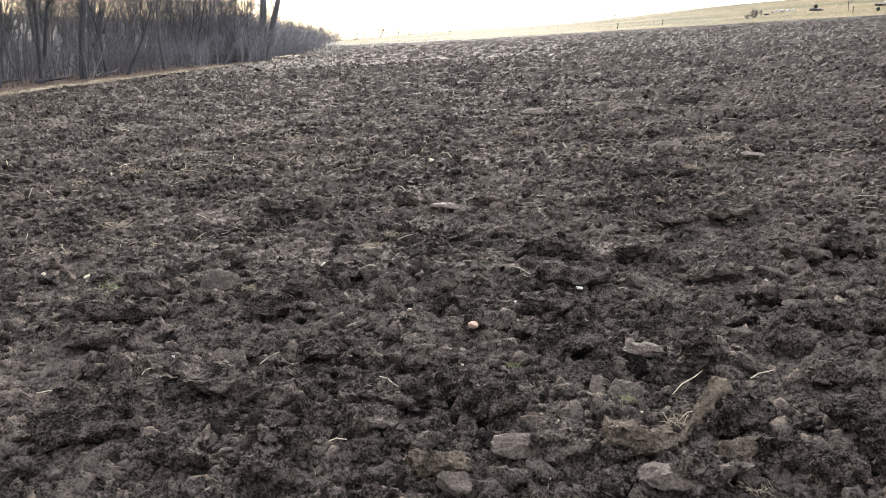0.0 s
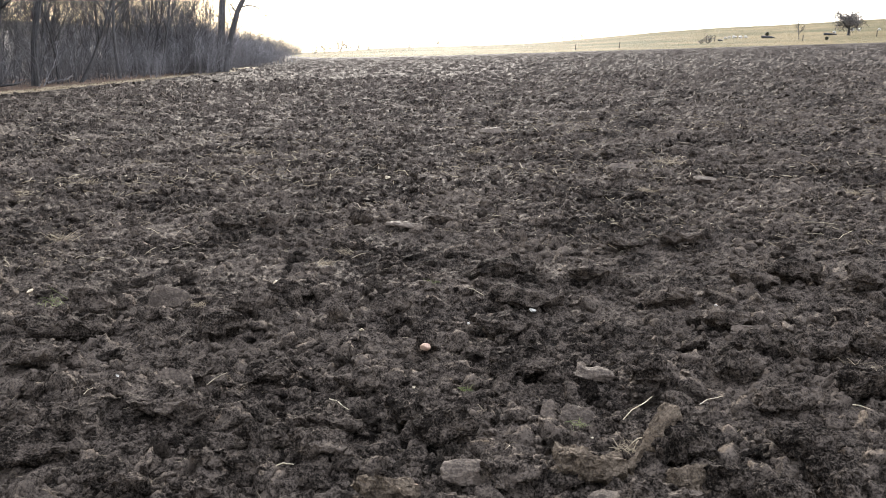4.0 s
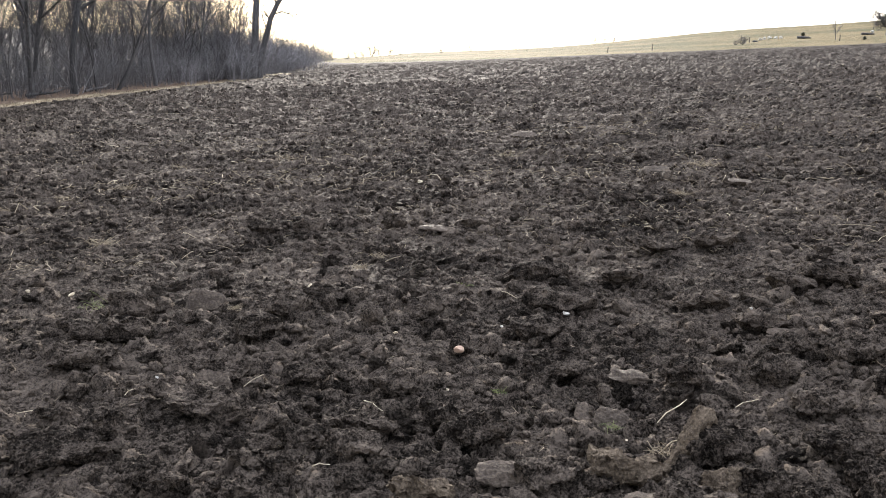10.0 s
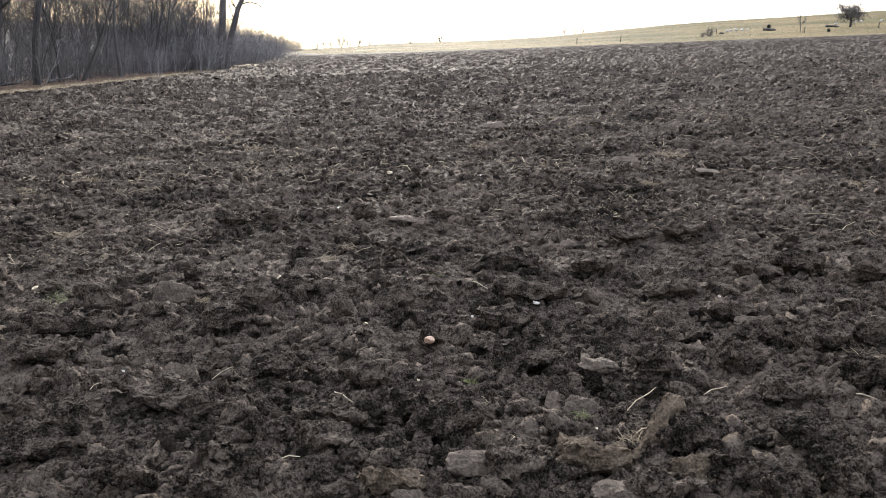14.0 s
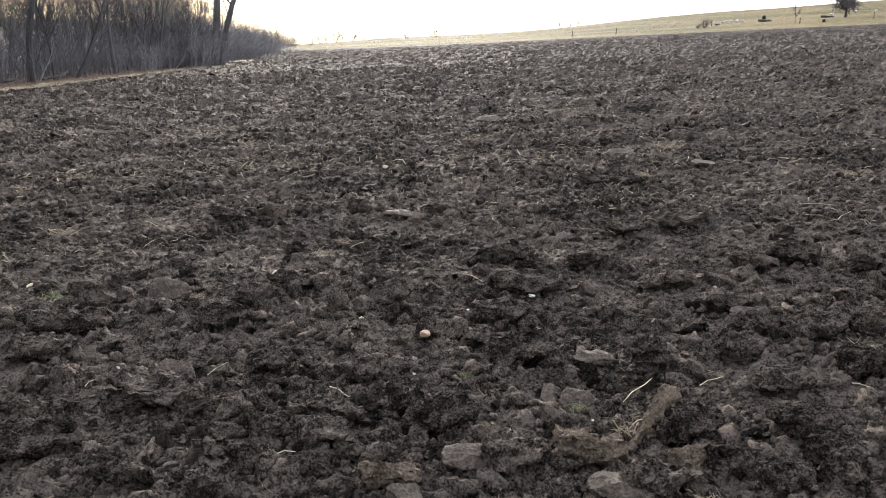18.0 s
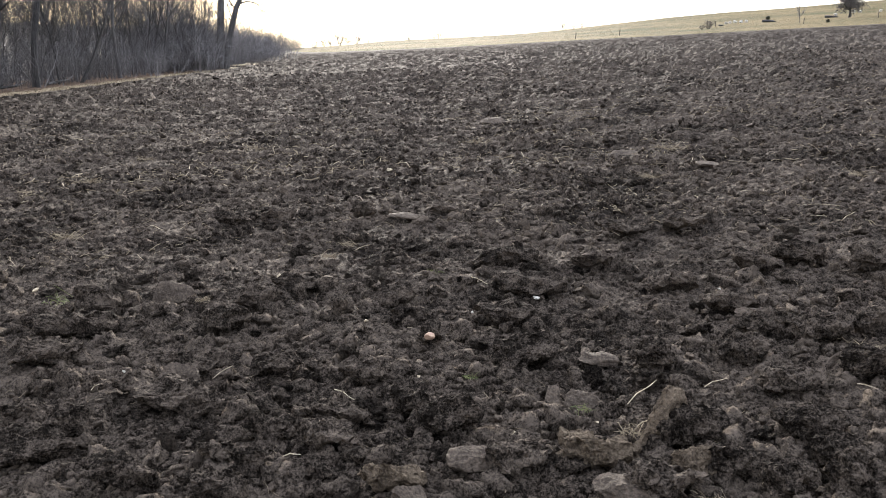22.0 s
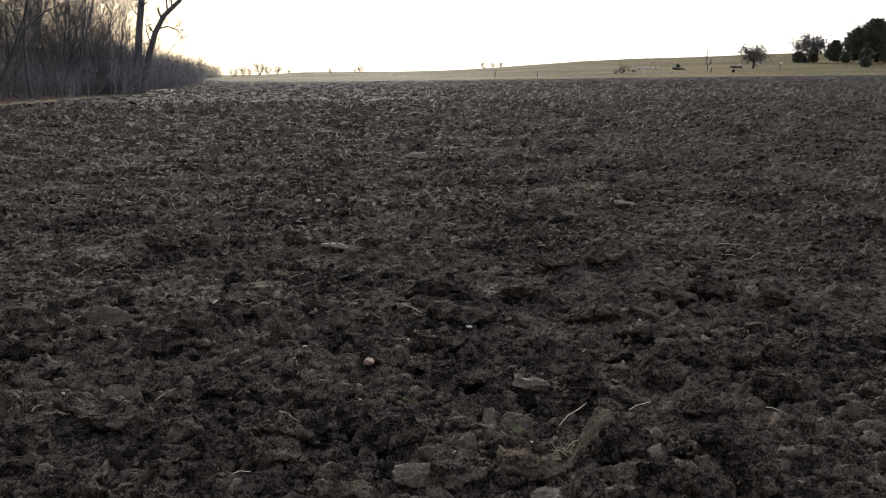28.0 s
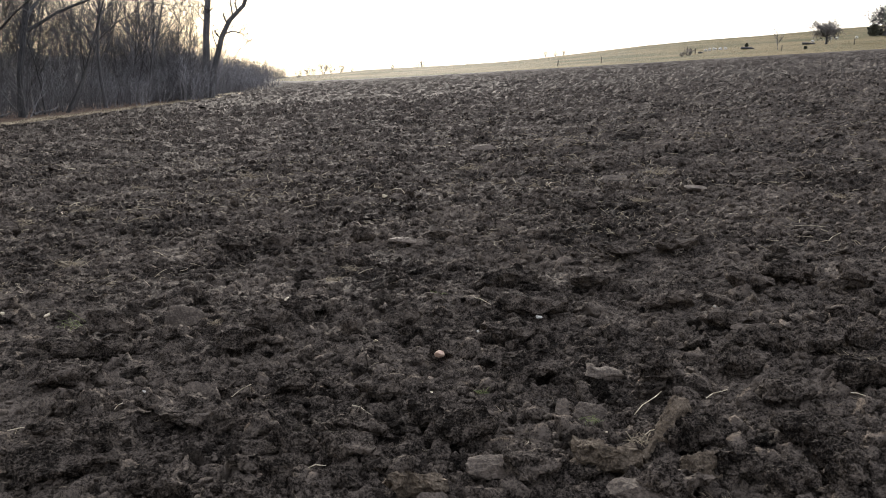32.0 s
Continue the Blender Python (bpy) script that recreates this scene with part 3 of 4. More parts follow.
for k, (x, y, ln, turn) in enumerate(((-24.5, 30, 3.5, 20), (-25.5, 27, 2.6, -35), (-24.0, 38, 3.0, 60), (-26.0, 46, 4.0, 10), (-24.2, 58, 3.0, 80), (-27.0, 35, 3.2, -10), (-23.9, 50, 2.2, 40))):
    b = Buf()
    b.tube([(-ln / 2, 0, 0.12), (-ln / 6, 0.15, 0.2), (ln / 5, -0.1, 0.32), (ln / 2, 0.1, 0.55)], [0.09, 0.08, 0.06, 0.025], 7)
    b.tube([(ln / 6, 0, 0.28), (ln / 3, 0.5, 0.5), (ln / 2.4, 0.9, 0.75)], [0.04, 0.03, 0.01], 5)
    b.tube([(-ln / 5, 0.1, 0.2), (-ln / 9, -0.4, 0.45)], [0.03, 0.01], 5)
    thing("fallen_branch", b.mesh("fallen_branch", BARK), at(x, y, turn), "dead fallen branch on the leaf litter", "branch", "fallen branches")

# ---- the wood's end and the far side ----
def forked_tree():
    """The tall tree with two trunks that stands out at the end of the wood."""
    rng = np.random.default_rng(77)
    tr, tw = Buf(), Buf()
    spec = dict(bend=0.16, rise=0.07, thin=0.011, levels=4, kids=(7, 7, 8, 5), bare=0.15, spread=0.62, ratio=(0.62, 0.55, 0.55, 0.55))

    def limb(pts, r0, r1, kids, reach):
        """A crooked limb by its bends, seen across the field, with side branches along its outer part."""
        pts = np.array([(x, 0.35 * math.sin(1.7 * z + x), z) for x, z in pts])
        tr.tube(pts, np.linspace(r0, r1, len(pts)), 9 if r0 > 0.15 else 6)
        kids = int(kids * 1.4)
        for k in range(kids):
            f = (0.2 + 0.8 * (k + rng.random()) / kids) * (len(pts) - 1)
            i = min(int(f), len(pts) - 2)
            q = pts[i] + (pts[i + 1] - pts[i]) * (f - i)
            ax = (pts[i + 1] - pts[i]) / np.linalg.norm(pts[i + 1] - pts[i])
            side = rng.normal(0, 1, 3)
            side -= ax * side.dot(ax)
            side /= np.linalg.norm(side)
            w = ax * 0.62 + side * 0.7 + np.array([0, 0, 0.25])
            grow(rng, q, w / np.linalg.norm(w), reach * (0.5 + 0.8 * rng.random()), max(0.03, r1 * 0.6), 2, spec, tr, tw)

    limb(((0.0, -0.3), (0.1, 3.2), (0.2, 6.5), (0.45, 10.0), (0.8, 12.0)), 0.42, 0.26, 3, 1.6)
    limb(((0.4, 9.7), (-0.6, 10.4), (-1.6, 11.0), (-2.4, 12.3), (-2.9, 13.6)), 0.15, 0.05, 9, 2.2)
    limb(((0.75, 11.9), (0.1, 13.1), (-0.5, 14.2), (-1.6, 15.8), (-1.9, 17.0)), 0.17, 0.05, 11, 2.3)
    limb(((0.3, 12.9), (0.2, 14.2), (-0.1, 16.2), (0.1, 17.6)), 0.11, 0.04, 9, 2.0)
    limb(((0.8, 12.0), (1.3, 13.0), (2.3, 14.3), (3.6, 15.2), (4.2, 16.3)), 0.17, 0.05, 12, 2.3)
    limb(((0.25, 7.5), (-0.4, 8.0), (-0.9, 8.8)), 0.07, 0.03, 3, 1.2)
    limb(((0.15, 5.2), (-0.5, 5.6), (-0.9, 5.2)), 0.06, 0.03, 2, 0.9)
    limb(((0.5, -0.3), (0.9, 3.0), (1.7, 6.2), (2.5, 7.9), (3.9, 9.5), (4.6, 11.3)), 0.34, 0.17, 3, 1.4)
    limb(((4.6, 11.3), (5.5, 12.3), (6.6, 13.1), (7.4, 14.0)), 0.13, 0.04, 11, 2.0)
    limb(((4.4, 10.8), (4.4, 12.4), (4.9, 14.0), (5.0, 15.2)), 0.10, 0.04, 9, 1.9)
    limb(((2.9, 8.3), (2.6, 9.8), (2.5, 11.2), (2.0, 12.6)), 0.09, 0.03, 8, 1.7)
    limb(((1.9, 6.6), (2.8, 6.9), (3.7, 6.7), (4.1, 6.3)), 0.09, 0.03, 5, 1.0)
    limb(((1.3, 5.0), (0.9, 6.2), (0.7, 7.0)), 0.07, 0.03, 3, 1.0)
    ob = thing("forked_bare_tree", None, at(-21.9, 92.0), "tall leafless tree with two grey trunks at the wood's end", "tree")
    part("trunk", tr, BARK, ob)
    part("crown", tw, TWIG, ob, "bare twigs")


forked_tree()

# brush that thins out down the valley
spots = []
for k in range(110):
    y = 88 + 330 * rng.random() ** 2.0
    x = -23.0 - max(0, y - 95) * 0.118 - (2 + 0.05 * y) * rng.random()
    size = (0.95 + 0.35 * rng.random()) * (1.1 if y < 150 else 1.0)
    spots.append((int(rng.integers(4)), at(x, y, rng.random() * 360, size, 0.1)))
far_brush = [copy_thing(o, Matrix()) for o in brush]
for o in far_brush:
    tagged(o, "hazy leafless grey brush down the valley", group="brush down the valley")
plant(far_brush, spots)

ROUND_TREE = bare_tree("round_bare_tree", 92, 5.6, 0.40, ROUND, "round leafless tree alone on the pasture", "", lean=0.0)
ROUND_TREE.matrix_world = at(156.9, 339.7, 40, 1.25, 0.2)
copy_thing(ROUND_TREE, at(212.7, 402.9, 150, 1.45, 0.2))["label"] = "pale leafless tree behind dark cedars on the hill"
# small trees on the valley floor and along the skyline
valley = [bare_tree("small_bare_tree", 95 + i, 4.4, 0.10, FAR, "small leafless tree on the skyline", "small trees far off", stems=4, lean=0.35, bark=TWIG) for i in range(2)]
spots = []
for a, r, size in ((-7.6, 420, 0.9), (-7.0, 560, 1.3), (-6.6, 600, 1.2), (-6.0, 610, 1.5), (-5.5, 600, 1.3), (-4.9, 610, 1.0), (-4.2, 600, 0.7), (0.3, 600, 0.9), (0.0, 610, 0.7),
                   (8.2, 620, 0.9), (8.8, 625, 1.0), (9.3, 628, 0.7), (3.2, 625, 0.5), (17.0, 318, 0.55), (16.6, 316, 0.45), (-1.6, 560, 0.6)):
    spots.append((len(spots), at(r * math.sin(radians(a)), r * math.cos(radians(a)), 47 * len(spots), size, 0.2)))
plant(valley, spots)


def cedar(seed, height, wide, label):
    """A dark evergreen: short trunk and an uneven crown of many small sprays."""
    rng = np.random.default_rng(seed)
    tr, cr = Buf(), Buf()
    tr.tube([(0, 0, -0.2), (0.05, 0, height * 0.5), (0, 0.03, height * 0.93)], [0.2, 0.12, 0.03], 7)
    lob = rng.uniform(0.75, 1.2, 9)
    for k in range(1300):
        h = rng.random() ** 0.9
        a = rng.random() * 6.283
        reach = wide * (1 - h ** 2.4) ** 0.6 * min(1.0, 0.55 + 2.2 * h) * lob[int(a / 6.284 * 9)] * (0.35 + 0.65 * rng.random() ** 0.5) + 0.08
        reach *= 0.55 + 0.9 * abs(noise.noise(Vector((math.cos(a) * 1.6, math.sin(a) * 1.6, h * 5 + seed))) + 0.45)
        p = np.array([math.cos(a) * reach, math.sin(a) * reach, height * (0.06 + 0.92 * h)])
        d = np.array([math.cos(a), math.sin(a), 0.5 + 0.4 * rng.random()])
        s = np.array([-d[1], d[0], 0.3 * rng.normal()]) * (0.32 + 0.3 * rng.random())
        u = np.array([0, 0, 0.3 + 0.25 * rng.random()])
        q = p + d * (0.6 + 0.7 * rng.random())
        cr.add([p - s, p + s, p + u, q], [(0, 1, 2), (0, 3, 1), (1, 3, 2), (2, 3, 0)])
    ob = thing("cedar", None, Matrix(), label, "tree", "cedars on the hill")
    part("trunk", tr, BARK, ob)
    part("crown", cr, CEDAR, ob, "dense dark green sprays")
    return ob


cedars = [cedar(201, 7.0, 3.0, "dark green cedar on the hill"), cedar(202, 10.0, 3.4, "tall dark green cedar on the hill")]
plant(cedars, [(0, at(207.0, 402, 0, 0.75, 0.1)), (0, at(211.5, 405, 40, 0.6, 0.1)), (0, at(216.0, 404, 80, 0.8, 0.1)), (1, at(221.4, 396, 20, 1.0, 0.1)), (1, at(228, 390, 130, 1.5, 0.1)), (0, at(221, 385, 200, 0.9, 0.1)),
               (1, at(235, 388, 250, 1.9, 0.1)), (1, at(243, 386, 10, 2.1, 0.1)), (0, at(193, 322, 310, 0.75, 0.1)), (1, at(252, 382, 60, 2.0, 0.1)), (0, at(238, 380, 60, 1.6, 0.1)), (0, at(229, 382, 160, 1.2, 0.1)),
               (0, at(127.3, 290.2, 0, 0.2, 0.05)), (0, at(145.3, 391.6, 0, 0.3, 0.05))])
copy_thing(ROUND_TREE, at(240, 392, 10, 2.0, 0.2))["label"] = "tall pale leafless tree among dark cedars"
slim_cedar = bare_tree("slender_bare_tree", 99, 6.0, 0.09, SLIM, "slender leafless young tree on the pasture", "", lean=0.02)
slim_cedar.matrix_world = at(127.0, 311.9, 10, 1.15, 0.1)


def noise3(p, seed):
    """Smooth random values at points, about -0.5 to 0.5."""
    i = np.floor(p)
    f = p - i
    f = f * f * (3 - 2 * f)
    val = 0.0
    for a in (0, 1):
        for b in (0, 1):
            for c in (0, 1):
                h = hashed(i[:, 0] + a + 57 * (i[:, 2] + c), i[:, 1] + b + 113 * (i[:, 2] + c), seed, 2)[1]
                val = val + h * np.abs(1 - a - f[:, 0]) * np.abs(1 - b - f[:, 1]) * np.abs(1 - c - f[:, 2])
    return val - 0.5


BALLS = {}


def lump_mesh(seed, detail, size, cuts, rough, mat, name, fine=0.0, boxy=2.6, undercut=0.0):
    """A broken lump: a ball squared off by random planes, then roughened."""
    if detail not in BALLS:
        bm = bmesh.new()
        bmesh.ops.create_icosphere(bm, subdivisions=detail, radius=1.0)
        BALLS[detail] = np.array([p.co[:] for p in bm.verts]), np.array([[p.index for p in f.verts] for f in bm.faces])
        bm.free()
    v, faces = BALLS[detail]
    r = np.random.default_rng(seed)
    v = v / (np.abs(v) ** boxy).sum(1)[:, None] ** (1 / boxy)
    for k in range(cuts):
        n = r.normal(0, 1, 3)
        n /= np.linalg.norm(n)
        d = 0.55 + 0.35 * r.random()
        over = v @ n - d
        v = v - np.clip(over, 0, None)[:, None] * n[None] * 0.93
    off = r.random(3) * 40 + 60
    w = noise3(v * 1.7 + off, 1) * 1.5 + noise3(v * 4.0 + off, 2) * 1.0 + (noise3(v * 9.0 + off, 3) * 0.6 if not fine else 0.0)
    if detail > 3 and not fine:
        w = w + noise3(v * 19.0 + off, 4) * 0.5
    v = v + v / np.linalg.norm(v, axis=1)[:, None] * (w * rough * 1.6)[:, None]
    v[:, :2] *= 1 - undercut * np.clip(-v[:, 2:], 0, 1)
    v = v * np.array(size)
    if fine:
        for k, (scale, push) in enumerate(((9, 0.05), (22, 0.042), (48, 0.028), (105, 0.014))):
            v = v + np.stack([noise3(v * scale + off + 7 * a, 5 + k) for a in range(3)], -1) * push * fine
    b = Buf()
    b.add(v, faces)
    return b.mesh(name, mat)


BOULDERS = ((117.4, 361.4, 0.8), (121.2, 367.9, 0.9), (125.1, 373.7, 1.0), (125.5, 367.6, 1.0), (129.4, 372.6, 0.85), (171.3, 384.3, 0.9), (188.5, 404.3, 0.8), (189.2, 399.9, 0.95), (195.0, 393.1, 0.8))
boulder = [lump_mesh(300 + i, 2, (1.0, 0.8, 0.75), 7, 0.12, ROCK, "boulder") for i in range(3)]
for k, (x, y, s) in enumerate(BOULDERS):
    thing("boulder", boulder[k % 3], at(x, y, 77 * k, s, -0.35), "pale limestone boulder on the pasture", "rock", "pale boulders")
for k, (x, y, ln, r) in enumerate(((107.0, 334.8, 2.0, 0.3), (130.8, 351.2, 5.3, 0.5), (156.9, 355.1, 5.0, 0.45))):
    b = Buf()
    b.tube([(-ln / 2, 0, r * 0.7), (-ln / 5, 0.1, r * 0.8), (ln / 4, -0.1, r * 0.75), (ln / 2, 0.1, r * 0.6)], [r, r * 1.05, r * 0.9, r * 0.6], 9)
    b.tube([(ln / 5, 0, r), (ln / 3, 0.2, r * 2.0)], [r * 0.4, r * 0.2], 6)
    thing("fallen_log", b.mesh("fallen_log", BARK), at(x, y, 20 - 15 * k), "dark fallen log lying on the pasture", "log", "fallen logs")
for k, (x, y, h) in enumerate(((96.4, 317.3, 2.6), (99.7, 324.3, 2.4), (103.3, 329.9, 2.1), (150.9, 305.3, 2.2), (119.9, 291.2, 1.9), (60.0, 290.0, 1.9), (45.0, 285.0, 1.9))):
    b = Buf()
    b.tube([(0, 0, -0.2), (0.02, 0, h * 0.5), (0.05, 0.02, h)], [0.16, 0.14, 0.13], 8)
    thing("fence_post", b.mesh("fence_post", WOOD), at(x, y, 50 * k), "weathered wooden post beside the field", "post", "posts by the field")

# ---- clods, stones and straw on the field ----
STRAWS = ((-0.35, 3.84, 0.123, -20), (-1.01, 4.19, 0.106, 65), (0.98, 3.59, 0.131, 80), (0.36, 5.53, 0.113, -25), (-2.00, 3.89, 0.185, 5), (-0.50, 3.19, 0.084, 25), (1.37, 3.78, 0.098, 40), 
          (1.97, 3.56, 0.141, -25), (-0.52, 6.92, 0.130, 35), (-2.33, 7.31, 0.103, 60), (1.53, 7.05, 0.153, -22), (3.52, 7.59, 0.275, 0), (3.56, 7.19, 0.116, 50), (-2.58, 8.16, 0.142, -20), 
          (-1.61, 4.06, 0.043, 80), (0.93, 3.33, 0.055, 75), (-2.87, 12.21, 0.330, -10), (3.17, 8.59, 0.108, 0))
# the fleck at (-1.04, 6.11) is a slab's highlight built as a pale piece
FLECKS = ((0.71, 5.27, 0.065), (-1.57, 4.37, 0.045), (1.86, 5.27, 0.045), (0.30, 5.15, 0.042), (-1.04, 6.11, 0.092), (-0.34, 4.99, 0.048), (-2.82, 6.11, 0.073), (-2.17, 5.75, 0.050), (-3.21, 6.24, 0.066), 
          (-0.52, 11.49, 0.121), (-0.01, 4.08, 0.029), (0.76, 3.44, 0.025))
TUFTS = ((-3.40, 8.05, 0.348), (-4.37, 11.20, 0.396), (5.06, 11.12, 0.479), (-2.86, 14.37, 0.432), (3.24, 11.73, 0.477), (-5.02, 10.74, 0.195), (4.63, 9.24, 0.270), (2.50, 9.73, 0.264), (-0.64, 12.30, 0.146), 
         (0.89, 3.35, 0.149), (-0.64, 7.17, 0.168), (-1.46, 5.54, 0.117), (-4.73, 14.48, 0.350), (0.77, 14.19, 0.372), (1.03, 2.78, 0.108), (-0.77, 6.64, 0.180), (2.25, 4.14, 0.192))
WEEDS = ((-2.49, 5.73, 0.254), (0.06, 5.95, 0.121), (0.71, 3.56, 0.104), (0.24, 3.98, 0.084), (-0.83, 3.79, 0.069))
CLEAR = np.array([q[:2] for q in STRAWS + FLECKS + TUFTS + WEEDS + ((0.040, 4.932, 0.05),)])
SLABS_A = ((-1.72, 5.71, 0.260, 0.146, 5, 50), (0.74, 2.83, 0.182, 0.060, 0, 8), (0.22, 3.10, 0.193, 0.102, 10, 15), (-1.64, 3.32, 0.428, 0.147, 15, 22), (-1.52, 3.54, 0.289, 0.179, 30, 30), 
           (-1.14, 3.80, 0.396, 0.156, -8, 12), (-1.20, 4.12, 0.197, 0.166, 0, 55), (-0.86, 5.79, 0.317, 0.111, -5, 10), (-0.19, 8.11, 0.313, 0.065, 5, 6), (1.26, 17.89, 0.515, 0.187, 25, 15), 
           (1.03, 2.93, 0.168, 0.134, 0, 25), (0.53, 4.20, 0.341, 0.133, 12, 18), (-0.52, 5.19, 0.161, 0.143, 0, 20), (-1.16, 5.01, 0.300, 0.159, 0, 10), (-1.19, 4.26, 0.291, 0.077, 8, 8))
SLABS_B = ((-2.14, 4.56, 0.419, 0.133, 0, 10), (1.15, 3.98, 0.188, 0.145, 0, 30), (1.61, 4.11, 0.289, 0.146, 10, 15), (0.88, 4.09, 0.187, 0.040, 0, 5), (1.87, 4.69, 0.187, 0.089, -10, 25), 
           (0.75, 6.26, 0.234, 0.153, 0, 30), (-2.39, 5.24, 0.217, 0.142, 0, 20), (-2.00, 5.06, 0.335, 0.149, 0, 12), (2.36, 4.40, 0.152, 0.162, 0, 40), (-0.11, 2.93, 0.240, 0.131, 0, 15), 
           (1.54, 2.81, 0.137, 0.159, 0, 40), (-0.35, 3.55, 0.284, 0.109, 0, 12), (0.12, 3.43, 0.309, 0.173, 0, 20), (0.68, 3.09, 0.303, 0.144, 0, 20), (0.92, 2.81, 0.249, 0.156, 0, 25))
SLABS_C = ((-0.63, 3.44, 0.205, 0.118, 0, 20), (-1.15, 3.09, 0.255, 0.122, 0, 15), (-0.02, 2.83, 0.127, 0.116, 20, 35), (2.64, 11.75, 0.433, 0.142, 15, 20), (3.40, 10.39, 0.358, 0.086, 5, 10), 
           (0.87, 7.49, 0.070, 0.130, 0, 70), (-0.63, 8.43, 0.236, 0.168, 0, 25), (0.15, 8.27, 0.275, 0.132, 0, 20), (-1.93, 8.29, 0.294, 0.136, 0, 15), (-1.45, 8.31, 0.308, 0.157, 10, 20), 
           (1.82, 9.58, 0.321, 0.103, 10, 20), (0.05, 4.60, 0.144, 0.128, 0, 30), (-1.85, 3.75, 0.251, 0.053, 0, 5), (1.33, 2.80, 0.200, 0.134, 0, 20))
SMEARED = {(-1.72, 5.71), (0.74, 2.83), (0.22, 3.10), (-1.20, 4.12), (-0.19, 8.11), (1.26, 17.89), (0.88, 4.09), (1.87, 4.69), (-0.02, 2.83), (2.64, 11.75), (3.40, 10.39), (0.87, 7.49)}
MORE_A = ((-0.38, 3.30, 0.26, 0.13), (-0.02, 3.62, 0.19, 0.15), (0.37, 3.02, 0.24, 0.11), (1.10, 3.21, 0.25, 0.17), (1.17, 2.93, 0.20, 0.11), (1.60, 3.24, 0.24, 0.13),
          (2.11, 3.82, 0.34, 0.18), (1.82, 4.43, 0.32, 0.15), (0.48, 4.86, 0.32, 0.15), (0.68, 5.39, 0.44, 0.19), (1.60, 7.03, 0.42, 0.11), (2.14, 7.10, 0.36, 0.11),
          (2.29, 5.75, 0.33, 0.19), (2.59, 5.87, 0.36, 0.19), (3.00, 5.66, 0.36, 0.20), (0.52, 6.15, 0.33, 0.19))
MORE_B = ((-0.19, 5.35, 0.29, 0.18), (-1.07, 5.46, 0.26, 0.17), (-2.15, 5.51, 0.30, 0.22), (-2.25, 5.01, 0.34, 0.17), (1.22, 6.04, 0.37, 0.17), (1.59, 5.37, 0.38, 0.17),
          (1.81, 4.85, 0.31, 0.14), (2.12, 4.32, 0.36, 0.15), (-1.38, 3.97, 0.32, 0.13), (-0.77, 4.21, 0.30, 0.12), (-0.26, 4.01, 0.31, 0.13), (1.70, 3.67, 0.33, 0.13),
          (-0.66, 3.16, 0.14, 0.11), (-0.81, 3.24, 0.15, 0.12), (-0.80, 2.99, 0.18, 0.09), (1.58, 2.95, 0.19, 0.14))
ALL_SLABS = SLABS_A + SLABS_B + SLABS_C + tuple((x, y, w, h, (37 * k) % 40 - 20, (13 * k) % 22) for k, (x, y, w, h) in enumerate(MORE_A + MORE_B))
DRIED = {(-0.11, 2.93), (0.68, 3.09), (1.03, 2.93)}
for k, (x, y, w, h, turn, tilt) in enumerate(ALL_SLABS):
    flat = (x, y) in SMEARED
    thick = 0.03 if flat else max(0.045, h * 0.85)
    deep = max(w * 0.6, h * 0.8)
    fine = 5 if y < 4.6 else 4
    seat = float(land(np.array([x]), np.array([y + deep * 0.3]))[0])
    if flat:
        me = lump_mesh(400 + k, fine, (w * 0.56, deep * 0.56, thick * 0.8), 9, 0.06, SLAB, "soil_clod", 0.25, 4.0)
        m = pose(x, y + deep * 0.05, max(seat + 0.01, top(x, y) + 0.015), tilt * 0.9, tilt * 0.2 * (-1) ** k, turn)
    else:
        me = lump_mesh(400 + k, fine, (w * 0.52, deep * 0.52, thick * 0.52), 6, 0.10, DRY if (x, y) in DRIED else CLOD, "soil_clod", 1.0, 3.0, 0.3)
        m = pose(x, y + deep * 0.3, seat + h * 0.14, tilt * 0.25 - 4, tilt * 0.35 * (-1) ** k, turn)
    thing("soil_clod", me, m, "flat clod of dark soil with a smeared grey face" if flat else "large dry tan clod with old roots in it" if (x, y) in DRIED else "large rough clod of dark turned soil", "clod", "large clods of soil")


def near_slab(seed, x, y, lift, size, turn, mat, label, fine=0.3):
    me = lump_mesh(seed, 5, size, 9, 0.08, mat, "soil_clod", fine, 4.0)
    thing("soil_clod", me, pose(x, y, top(x, y) + lift, *turn), label, "clod", "large clods of soil")


# a flat slab cracked in two, and a long sod that stands on its end
near_slab(461, 0.615, 3.69, 0.035, (0.036, 0.072, 0.013), (32, -4, 8), SLAB, "piece of a cracked flat slab of grey soil")
near_slab(462, 0.732, 3.63, 0.035, (0.080, 0.075, 0.013), (31, 8, -8), SLAB, "flat grey slab of soil cracked off at one end")
near_slab(463, 1.0, 3.28, 0.075, (0.072, 0.05, 0.17), (-18, 42, 10), DRY, "long tilted sod of dry soil with old roots", 0.7)

rng = np.random.default_rng(8)
clod_kinds = [lump_mesh(500 + i, 4, (1.0, 0.55 + 0.4 * rng.random(), 0.35 + 0.35 * rng.random()), 5, 0.46, LUMP, "soil_clod", 0.0, 2.8, 0.2) for i in range(10)]


